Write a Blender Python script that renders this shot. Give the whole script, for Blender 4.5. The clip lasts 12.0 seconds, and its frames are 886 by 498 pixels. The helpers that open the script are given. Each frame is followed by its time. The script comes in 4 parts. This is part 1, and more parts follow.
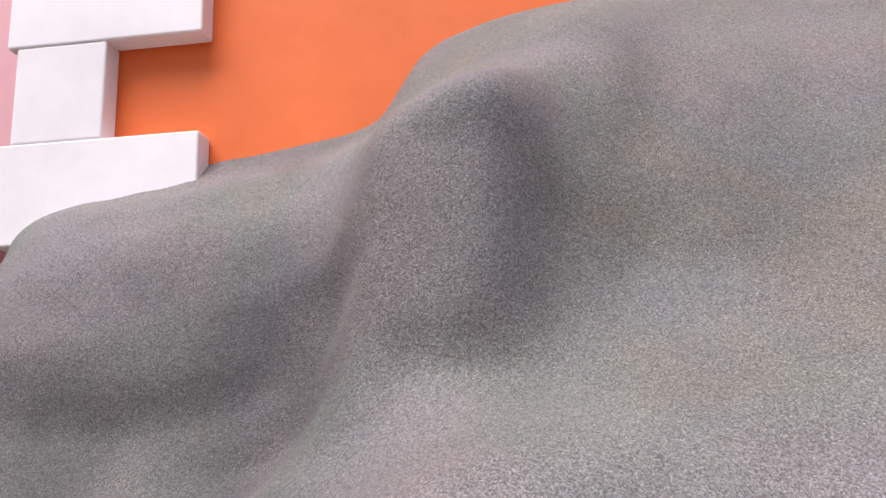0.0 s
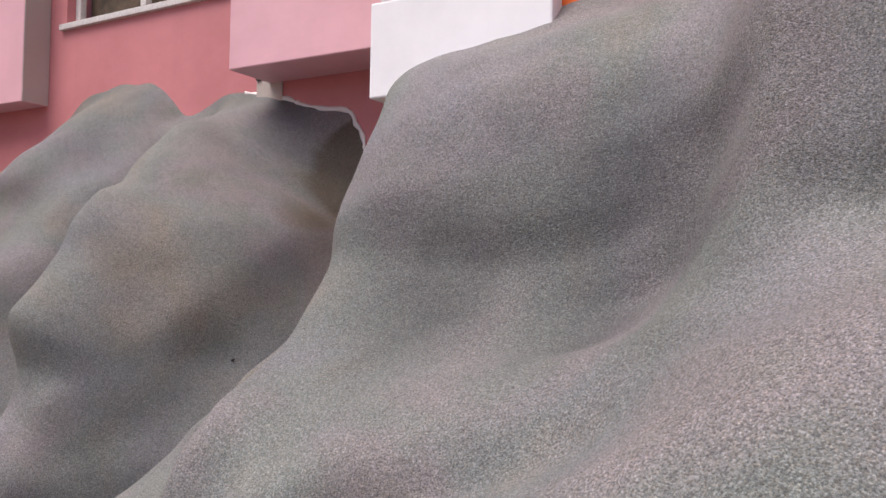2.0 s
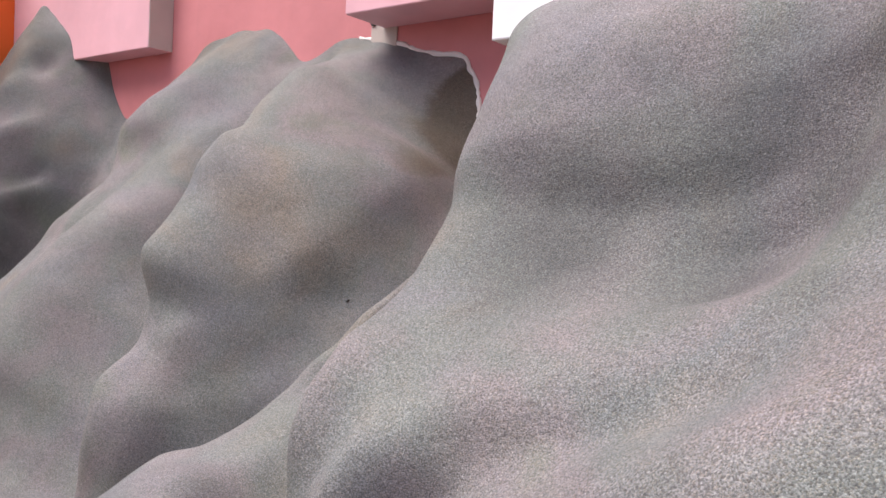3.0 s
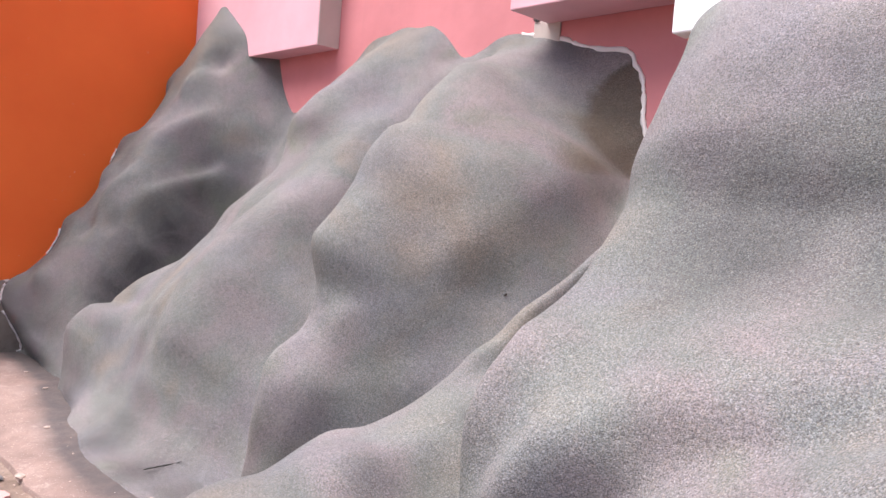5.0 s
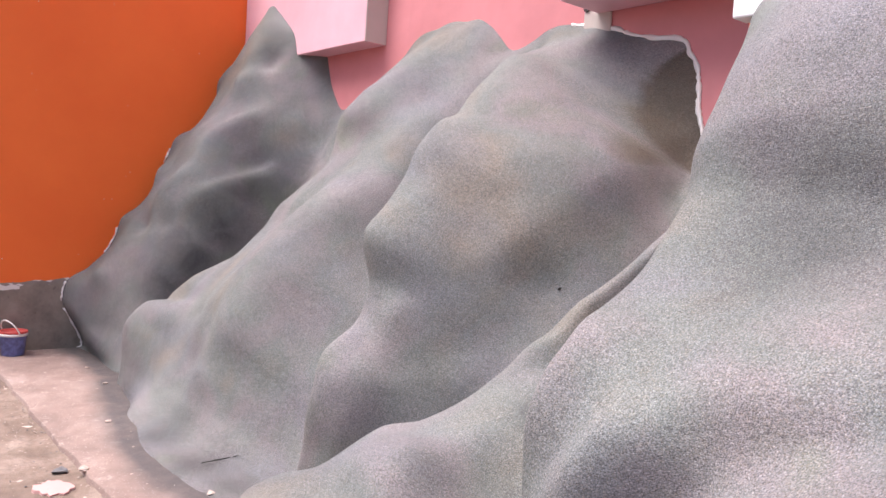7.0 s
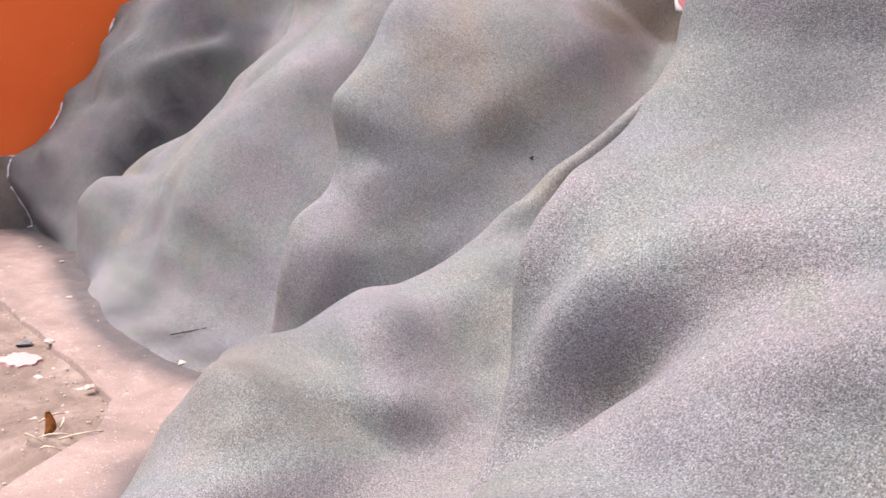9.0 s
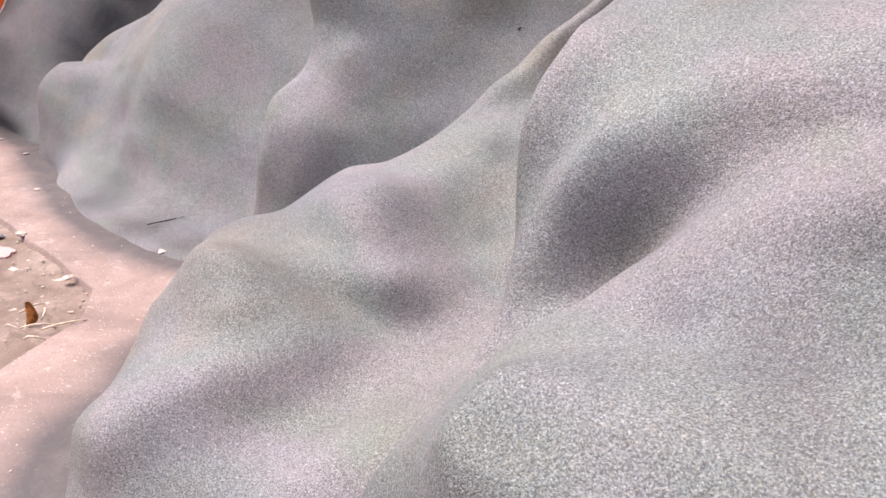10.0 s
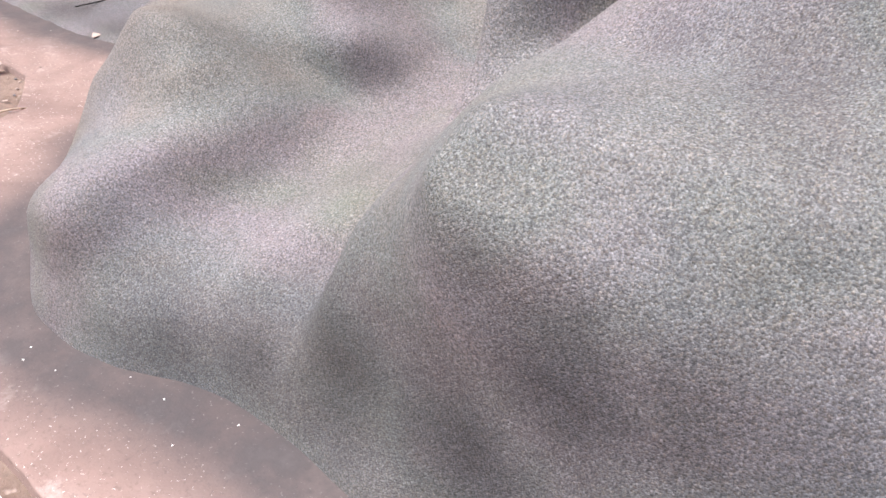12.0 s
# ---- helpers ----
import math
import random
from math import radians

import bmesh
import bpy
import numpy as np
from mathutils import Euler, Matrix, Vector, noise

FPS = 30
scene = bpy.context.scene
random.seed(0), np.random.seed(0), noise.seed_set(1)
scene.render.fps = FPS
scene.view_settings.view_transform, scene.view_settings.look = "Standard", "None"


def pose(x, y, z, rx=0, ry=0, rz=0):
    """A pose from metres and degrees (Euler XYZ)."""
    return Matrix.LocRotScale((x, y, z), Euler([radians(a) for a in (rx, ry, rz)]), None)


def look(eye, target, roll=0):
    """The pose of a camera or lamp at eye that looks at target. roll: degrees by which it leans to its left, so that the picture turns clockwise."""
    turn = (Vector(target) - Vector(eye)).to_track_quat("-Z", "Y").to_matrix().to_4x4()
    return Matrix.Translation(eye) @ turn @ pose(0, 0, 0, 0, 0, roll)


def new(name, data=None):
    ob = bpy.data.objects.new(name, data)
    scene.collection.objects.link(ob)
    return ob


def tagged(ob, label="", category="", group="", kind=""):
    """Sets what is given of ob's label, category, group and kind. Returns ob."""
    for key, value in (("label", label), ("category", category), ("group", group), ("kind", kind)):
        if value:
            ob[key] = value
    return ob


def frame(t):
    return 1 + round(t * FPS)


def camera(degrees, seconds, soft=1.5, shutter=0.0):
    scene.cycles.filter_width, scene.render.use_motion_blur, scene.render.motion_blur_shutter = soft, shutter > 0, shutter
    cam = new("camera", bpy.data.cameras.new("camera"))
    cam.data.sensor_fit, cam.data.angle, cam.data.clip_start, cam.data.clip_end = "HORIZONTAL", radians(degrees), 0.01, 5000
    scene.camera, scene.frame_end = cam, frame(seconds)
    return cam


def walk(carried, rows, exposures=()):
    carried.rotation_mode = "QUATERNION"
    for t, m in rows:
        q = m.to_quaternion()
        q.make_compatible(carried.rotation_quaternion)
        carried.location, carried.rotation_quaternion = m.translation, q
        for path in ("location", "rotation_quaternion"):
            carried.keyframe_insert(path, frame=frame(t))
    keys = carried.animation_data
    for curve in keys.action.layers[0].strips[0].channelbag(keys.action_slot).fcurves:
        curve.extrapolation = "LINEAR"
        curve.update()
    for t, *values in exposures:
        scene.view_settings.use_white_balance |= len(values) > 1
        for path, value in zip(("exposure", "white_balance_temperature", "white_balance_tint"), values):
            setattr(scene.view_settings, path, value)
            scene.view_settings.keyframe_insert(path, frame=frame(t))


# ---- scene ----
cam = camera(59.3, 12.0)
# seconds, eye, target, roll
PATH = [
    (0, (0.34, 0.068, 1.451), (0.093, 2.01, 1.864), -1.9),
    (0.5, (0.292, 0.07, 1.442), (-0.188, 1.983, 1.777), -0.5),
    (1, (0.25, 0.065, 1.428), (-0.402, 1.943, 1.652), 0.6),
    (1.5, (0.225, 0.051, 1.418), (-0.62, 1.859, 1.542), 1.0),
    (2, (0.206, 0.04, 1.409), (-0.781, 1.779, 1.47), 1.0),
    (2.5, (0.176, 0.033, 1.398), (-0.915, 1.709, 1.382), 1.6),
    (3, (0.146, 0.025, 1.388), (-1.048, 1.627, 1.318), 2.6),
    (3.5, (0.132, 0.005, 1.382), (-1.158, 1.53, 1.282), 2.7),
    (5.5, (0.073, -0.04, 1.368), (-1.422, 1.283, 1.248), 4.8),
    (6, (0.066, -0.04, 1.367), (-1.46, 1.244, 1.211), 4.3),
    (6.5, (0.053, -0.052, 1.358), (-1.476, 1.229, 1.218), 3.6),
    (7, (0.052, -0.048, 1.36), (-1.479, 1.233, 1.244), 3.8),
    (8.8, (0.0, -0.101, 1.268), (-1.439, 1.233, 0.879), 4.3),
    (9, (-0.007, -0.096, 1.265), (-1.417, 1.269, 0.88), 4.4),
    (9.5, (-0.03, -0.094, 1.244), (-1.384, 1.302, 0.779), 4.6),
    (10, (-0.089, -0.093, 1.192), (-1.385, 1.287, 0.549), 3.9),
    (10.5, (-0.119, -0.086, 1.137), (-1.309, 1.284, 0.295), 5.0),
    (11, (-0.136, -0.079, 1.103), (-1.255, 1.243, 0.103), 4.9),
    (11.5, (-0.143, -0.088, 1.085), (-1.217, 1.206, 0.002), 4.3),
    (12, (-0.137, -0.087, 1.082), (-1.178, 1.224, -0.012), 3.8),
]
EXPOSURES = [(0.0, 0.30, 6650, 16), (1.0, 0.15, 6650, 15), (2.4, 0.18, 6650, 14), (3.5, 0.85, 6600, 14), (5.5, 0.92, 6550, 17), (9.5, 1.03, 6500, 16), (10.5, 0.92, 6500, 16), (11.2, 0.84, 6450, 16), (12.0, 0.90, 6450, 15)]
walk(cam, [(t, look(eye, target, roll)) for t, eye, target, roll in PATH], EXPOSURES)

# ---- world and light ----
world = bpy.data.worlds.new("overcast_sky")
scene.world = world
world.use_nodes = True
wn = world.node_tree.nodes
sky = wn.new("ShaderNodeTexSky")
sky.sky_type = "NISHITA"
sky.sun_disc = False
sky.sun_elevation, sky.sun_rotation = radians(65), radians(211)
sky.air_density, sky.dust_density, sky.ozone_density = 1.0, 3.0, 1.0
world.node_tree.links.new(sky.outputs["Color"], wn["Background"].inputs["Color"])
wn["Background"].inputs["Strength"].default_value = 0.125

sun_data = bpy.data.lights.new("sun", "SUN")
sun_data.energy, sun_data.angle, sun_data.color = 3.8, radians(50), (1.0, 0.98, 0.95)
sun = new("sun", sun_data)
sun.matrix_world = look((-1.8, -3.0, 7.7), (0, 0, 0))

# ---- sizes of the place ----
PINK_Y = 3.237      # face of the recessed pink wall
NEAR_Y = 2.105      # face of the orange wall that stands forward
SIDE_X = -6.622     # face of the orange side wall
CORNER_X = -1.19    # left corner of the forward wall


# ---- materials ----
class Nodes:
    """A small wrapper round a node tree."""

    def __init__(self, name):
        self.mat = bpy.data.materials.new(name)
        self.mat.use_nodes = True
        self.tree = self.mat.node_tree
        self.bsdf = self.tree.nodes["Principled BSDF"]
        self.where = self.tree.nodes.new("ShaderNodeTexCoord").outputs["Object"]

    def link(self, a, b):
        self.tree.links.new(a, b)

    def noise(self, scale, detail=4.0, rough=0.55, stretch=None, distortion=0.0):
        n = self.tree.nodes.new("ShaderNodeTexNoise")
        n.inputs["Scale"].default_value, n.inputs["Detail"].default_value = scale, detail
        n.inputs["Roughness"].default_value, n.inputs["Distortion"].default_value = rough, distortion
        src = self.where
        if stretch:
            m = self.tree.nodes.new("ShaderNodeMapping")
            m.inputs["Scale"].default_value = stretch
            self.link(self.where, m.inputs["Vector"])
            src = m.outputs["Vector"]
        self.link(src, n.inputs["Vector"])
        return n.outputs["Fac"]

    def cells(self, scale, feature="F1", out="Color", jitter=1.0):
        n = self.tree.nodes.new("ShaderNodeTexVoronoi")
        n.feature = feature
        n.inputs["Scale"].default_value, n.inputs["Randomness"].default_value = scale, jitter
        self.link(self.where, n.inputs["Vector"])
        return n.outputs[out]

    def ramp(self, fac, stops):
        n = self.tree.nodes.new("ShaderNodeValToRGB")
        e = n.color_ramp.elements
        while len(e) < len(stops):
            e.new(0.5)
        for el, (p, c) in zip(e, stops):
            el.position = p
            el.color = (c, c, c, 1) if isinstance(c, (int, float)) else (*c, 1)
        self.link(fac, n.inputs["Fac"])
        return n.outputs["Color"]

    def mix(self, fac, a, b, mode="MIX"):
        n = self.tree.nodes.new("ShaderNodeMix")
        n.data_type, n.blend_type = "RGBA", mode
        for sock, v in ((n.inputs[0], fac), (n.inputs[6], a), (n.inputs[7], b)):
            if isinstance(v, (int, float)):
                sock.default_value = v
            elif isinstance(v, tuple):
                sock.default_value = (*v, 1)
            else:
                self.link(v, sock)
        return n.outputs[2]

    def math(self, op, a, b=0.0):
        n = self.tree.nodes.new("ShaderNodeMath")
        n.operation = op
        for sock, v in zip(n.inputs, (a, b)):
            if isinstance(v, (int, float)):
                sock.default_value = v
            else:
                self.link(v, sock)
        return n.outputs[0]

    def xyz(self):
        n = self.tree.nodes.new("ShaderNodeSeparateXYZ")
        self.link(self.where, n.inputs[0])
        return n.outputs

    def attribute(self, name):
        n = self.tree.nodes.new("ShaderNodeAttribute")
        n.attribute_name = name
        return n.outputs["Fac"]

    def done(self, colour, rough=0.8, bumps=(), metal=0.0, specular=0.5):
        if isinstance(colour, tuple):
            self.bsdf.inputs["Base Color"].default_value = (*colour, 1)
        else:
            self.link(colour, self.bsdf.inputs["Base Color"])
        if isinstance(rough, (int, float)):
            self.bsdf.inputs["Roughness"].default_value = rough
        else:
            self.link(rough, self.bsdf.inputs["Roughness"])
        self.bsdf.inputs["Metallic"].default_value = metal
        self.bsdf.inputs["Specular IOR Level"].default_value = specular
        last = None
        for height, strength, distance in bumps:
            n = self.tree.nodes.new("ShaderNodeBump")
            n.inputs["Strength"].default_value, n.inputs["Distance"].default_value = strength, distance
            self.link(height, n.inputs["Height"])
            if last:
                self.link(last, n.inputs["Normal"])
            last = n.outputs["Normal"]
        if last:
            self.link(last, self.bsdf.inputs["Normal"])
        return self.mat


def rock_material():
    """Sprayed stone-chip finish: grey grit with pale and dark grains, airbrushed in green, mauve and brown."""
    m = Nodes("stone_chip_render")
    broad = m.noise(1.7, 3.0, 0.5, distortion=0.4)
    tint = m.ramp(broad, [(0.28, (0.149, 0.163, 0.138)), (0.42, (0.187, 0.170, 0.176)), (0.55, (0.153, 0.163, 0.158)), (0.70, (0.182, 0.164, 0.145))])
    cool = m.noise(2.6, 2.0, 0.5)
    tint = m.mix(m.ramp(cool, [(0.45, 0.0), (0.75, 0.55)]), tint, (0.152, 0.153, 0.178))
    tint = m.mix(1.0, tint, m.ramp(m.noise(2.3, 4.0, 0.55, distortion=0.5), [(0.3, 0.86), (0.5, 1.0), (0.7, 1.14)]), "MULTIPLY")
    # dark grey: airbrushed patches, and shade painted into gullies and low faces
    spray_shade = m.math("MULTIPLY", m.attribute("spray_shade"), m.ramp(m.noise(5.0, 4.0, 0.6, distortion=0.6), [(0.3, 0.7), (0.6, 1.0)]))
    tint = m.mix(spray_shade, tint, (0.036, 0.036, 0.040))
    tint = m.mix(m.attribute("brown"), tint, (0.085, 0.066, 0.046))
    grains = m.cells(390.0)
    grey = m.tree.nodes.new("ShaderNodeSeparateColor")
    m.link(grains, grey.inputs[0])
    level = m.ramp(grey.outputs[0], [(0.0, 0.42), (0.2, 0.68), (0.55, 0.97), (0.88, 1.2), (1.0, 1.6)])
    fine = m.ramp(m.noise(900.0, 2.0, 0.7), [(0.3, 0.75), (0.7, 1.25)])
    coarse = m.ramp(m.noise(290.0, 3.0, 0.65), [(0.34, 0.56), (0.5, 1.0), (0.66, 1.5)])
    colour = m.mix(0.72, tint, level, "MULTIPLY")
    colour = m.mix(0.9, colour, coarse, "MULTIPLY")
    colour = m.mix(0.6, colour, fine, "MULTIPLY")
    warm = m.ramp(grey.outputs[1], [(0.5, (1.0, 1.0, 1.0)), (1.0, (1.12, 1.0, 0.86))])
    colour = m.mix(0.8, colour, warm, "MULTIPLY")
    dist = m.cells(390.0, "F1", "Distance")
    return m.done(colour, 0.82, [(m.noise(14.0, 4.0), 0.25, 0.02), (m.math("ADD", m.math("MULTIPLY", dist, -0.6), grey.outputs[2]), 0.55, 0.003)], specular=0.35)


def paint(name, colour, bump=0.15, dirt=0.12, rough=0.6):
    """Emulsion on cement render: faint roller texture, trowel waves and dirt runs."""
    m = Nodes(name)
    dark = tuple(c * 0.86 for c in colour)
    pale = tuple(min(1.0, c * 1.06 + 0.01) for c in colour)
    c = m.mix(m.ramp(m.noise(1.3, 5.0, 0.6), [(0.35, 0.0), (0.7, 1.0)]), dark, pale)
    runs = m.ramp(m.noise(5.0, 5.0, 0.65, (2.2, 2.2, 0.18)), [(0.56, 0.0), (0.78, dirt)])
    c = m.mix(runs, c, tuple(v * 0.55 + 0.04 for v in colour))
    spots = m.ramp(m.noise(38.0, 3.0, 0.7), [(0.70, 0.0), (0.78, dirt)])
    c = m.mix(spots, c, (0.75, 0.70, 0.66))
    return m.done(c, rough, [(m.noise(3.0, 4.0), 0.2, 0.03), (m.noise(160.0, 3.0), bump, 0.002)])


def orange_side_paint():
    """Orange paint that stops above a bare cement band, with a ragged brushed edge."""
    m = Nodes("orange_paint_over_bare_cement")
    x, y, z = m.xyz()
    base = (0.97, 0.185, 0.026)
    c = m.mix(m.ramp(m.noise(1.1, 5.0, 0.6), [(0.35, 0.0), (0.7, 1.0)]), (0.90, 0.155, 0.02), base)
    flecks = m.ramp(m.noise(26.0, 2.0, 0.5), [(0.765, 0.0), (0.775, 1.0)])
    c = m.mix(flecks, c, (0.8, 0.55, 0.42))
    cement = m.ramp(m.noise(6.0, 6.0, 0.65), [(0.3, (0.17, 0.14, 0.115)), (0.7, (0.31, 0.265, 0.22))])
    holes = m.ramp(m.noise(30.0, 3.0, 0.6), [(0.68, 0.0), (0.72, 0.7)])
    cement = m.mix(holes, cement, (0.09, 0.075, 0.06))
    primer = m.ramp(m.noise(7.0, 2.0, 0.5, (1.0, 1.0, 3.0)), [(0.52, 0.0), (0.54, 1.0)])
    edge = m.math("ADD", m.math("MULTIPLY", m.noise(9.0, 4.0, 0.6), 0.045), 0.515)
    edge = m.math("ADD", edge, m.math("MULTIPLY", m.math("SUBTRACT", y, 1.2), 0.06))
    low = m.math("LESS_THAN", z, edge)
    near = m.math("MULTIPLY", low, m.math("GREATER_THAN", z, m.math("SUBTRACT", edge, 0.055)))
    cement = m.mix(m.math("MULTIPLY", near, primer), cement, (0.74, 0.70, 0.66))
    return m.done(m.mix(low, c, cement), 0.62, [(m.noise(3.0, 4.0), 0.2, 0.03), (m.noise(120.0, 4.0), 0.2, 0.003)])


def concrete_material():
    m = Nodes("dusty_pinkish_concrete")
    c = m.ramp(m.noise(2.4, 6.0, 0.6, distortion=0.5), [(0.3, (0.175, 0.120, 0.104)), (0.52, (0.26, 0.182, 0.157)), (0.72, (0.345, 0.258, 0.228))])
    c = m.mix(m.ramp(m.noise(17.0, 5.0, 0.7), [(0.55, 0.0), (0.75, 0.55)]), c, (0.17, 0.125, 0.105))
    c = m.mix(m.ramp(m.noise(9.0, 5.0, 0.7), [(0.58, 0.0), (0.72, 0.6)]), c, (0.52, 0.43, 0.39))
    c = m.mix(m.ramp(m.noise(70.0, 4.0, 0.7), [(0.54, 0.0), (0.68, 0.55)]), c, (0.14, 0.10, 0.085))
    c = m.mix(m.ramp(m.noise(120.0, 3.0, 0.6), [(0.64, 0.0), (0.70, 0.8)]), c, (0.66, 0.58, 0.54))
    over = m.math("MULTIPLY", m.attribute("foot_grey"), m.ramp(m.noise(9.0, 5.0, 0.7), [(0.25, 0.75), (0.6, 1.0)]))
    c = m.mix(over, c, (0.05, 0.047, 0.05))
    return m.done(c, 0.85, [(m.noise(11.0, 6.0, 0.65), 0.35, 0.012), (m.noise(180.0, 4.0), 0.35, 0.003)])


def soil_material():
    m = Nodes("dirty_rough_screed")
    c = m.ramp(m.noise(3.1, 7.0, 0.65, distortion=0.7), [(0.28, (0.09, 0.06, 0.044)), (0.5, (0.20, 0.142, 0.112)), (0.72, (0.32, 0.245, 0.205))])
    c = m.mix(m.ramp(m.noise(26.0, 5.0, 0.7), [(0.5, 0.0), (0.72, 0.7)]), c, (0.13, 0.10, 0.08))
    c = m.mix(m.ramp(m.noise(12.0, 3.0, 0.5), [(0.66, 0.0), (0.72, 0.8)]), c, (0.60, 0.50, 0.44))
    return m.done(c, 0.9, [(m.noise(7.0, 7.0, 0.7), 0.7, 0.03), (m.noise(90.0, 4.0), 0.5, 0.006)])


def plain(name, colour, rough=0.5, grain=60.0, spread=0.12, metal=0.0):
    m = Nodes(name)
    c = m.mix(m.ramp(m.noise(grain, 4.0, 0.6), [(0.35, 0.0), (0.65, 1.0)]), tuple(v * (1 - spread) for v in colour), tuple(min(1, v * (1 + spread)) for v in colour))
    return m.done(c, rough, [(m.noise(grain * 3, 3.0), 0.12, 0.002)], metal)


ROCK = rock_material()
PINK = paint("dusky_pink_paint", (0.60, 0.215, 0.225))
PALE_PINK = paint("pale_pink_paint", (0.74, 0.42, 0.47))
ORANGE = paint("orange_paint", (0.88, 0.165, 0.026), dirt=0.05)
SIDE = orange_side_paint()
WHITE = paint("white_paint", (0.92, 0.89, 0.905), dirt=0.06)
RAW = paint("bare_cement_render", (0.52, 0.46, 0.42), bump=0.4, dirt=0.3, rough=0.85)
FILLER = paint("white_filler", (0.80, 0.76, 0.74), bump=0.5)
CONCRETE, SOIL = concrete_material(), soil_material()
BLUE = plain("scuffed_blue_plastic", (0.15, 0.18, 0.42), 0.45, 25.0, 0.35)
RED = plain("faded_red_plastic", (0.52, 0.07, 0.06), 0.45, 25.0, 0.2)
HANDLE = plain("white_plastic", (0.74, 0.70, 0.66), 0.4)
DARK = plain("dark_recess", (0.03, 0.027, 0.025), 0.9)
WINDOW_BROWN = plain("dull_brown_backing", (0.085, 0.06, 0.04), 0.9, 9.0, 0.4)
FRAME = plain("grey_white_window_frame", (0.62, 0.58, 0.56), 0.5)
LEAF = plain("dry_brown_leaf", (0.42, 0.18, 0.05), 0.6, 40.0, 0.5)
STRAW = plain("dry_stem", (0.50, 0.40, 0.30), 0.8, 50.0, 0.3)
CHIP = plain("pale_rubble", (0.38, 0.30, 0.26), 0.9, 50.0, 0.2)
SLATE = plain("dark_rubble", (0.12, 0.115, 0.12), 0.85, 50.0, 0.3)


# ---- building helpers ----
def mesh_of(bm, name, material, smooth=False):
    me = bpy.data.meshes.new(name)
    bm.normal_update()
    bm.to_mesh(me)
    bm.free()
    if material:
        me.materials.append(material)
    if smooth:
        me.polygons.foreach_set("use_smooth", [True] * len(me.polygons))
    return me


def part(name, bm, material, parent=None, label="", smooth=False):
    ob = new(name, mesh_of(bm, name, material, smooth))
    if parent:
        ob.parent = parent
    return tagged(ob, label=label)


def box(x0, x1, y0, y1, z0, z1, bevel=0.006):
    bm = bmesh.new()
    bmesh.ops.create_cube(bm, size=1.0)
    for v in bm.verts:
        v.co = Vector(((x0 + x1) / 2 + v.co.x * (x1 - x0), (y0 + y1) / 2 + v.co.y * (y1 - y0), (z0 + z1) / 2 + v.co.z * (z1 - z0)))
    if bevel:
        bmesh.ops.bevel(bm, geom=bm.edges[:], offset=bevel, segments=2, affect="EDGES", profile=0.5)
    return bm


def merge(*parts):
    out = bmesh.new()
    for b in parts:
        me = bpy.data.meshes.new("joined")
        b.to_mesh(me)
        b.free()
        out.from_mesh(me)
        bpy.data.meshes.remove(me)
    return out


def spin(profile, steps=40):
    """A turned form from (radius, height) pairs."""
    bm = bmesh.new()
    rings = [[bm.verts.new((r * math.cos(a), r * math.sin(a), z)) for a in np.linspace(0, 2 * math.pi, steps, endpoint=False)] for r, z in profile]
    for a, b in zip(rings, rings[1:]):
        for i in range(steps):
            j = (i + 1) % steps
            bm.faces.new((a[i], a[j], b[j], b[i]))
    bm.faces.new(list(reversed(rings[0])))
    return bm


def tube(points, radius, sides=8):
    """A round bar through points."""
    bm = bmesh.new()
    pts = [Vector(p) for p in points]
    rings = []
    for i, p in enumerate(pts):
        way = (pts[min(i + 1, len(pts) - 1)] - pts[max(i - 1, 0)]).normalized()
        side = way.orthogonal().normalized() if not rings else (side - way * side.dot(way)).normalized()
        up = way.cross(side)
        r = radius[i] if isinstance(radius, (list, tuple)) else radius
        rings.append([bm.verts.new(p + (side * math.cos(a) + up * math.sin(a)) * r) for a in np.linspace(0, 2 * math.pi, sides, endpoint=False)])
    for a, b in zip(rings, rings[1:]):
        for i in range(sides):
            bm.faces.new((a[i], a[(i + 1) % sides], b[(i + 1) % sides], b[i]))
    bm.faces.new(list(reversed(rings[0])))
    bm.faces.new(rings[-1])
    return bm


# ---- the modelled rock ----
# Each fold is a line up the rock: (height, x, y). Crests and valleys follow one another from the side wall to the right.
def fold(*rows):
    return np.array(rows, float)


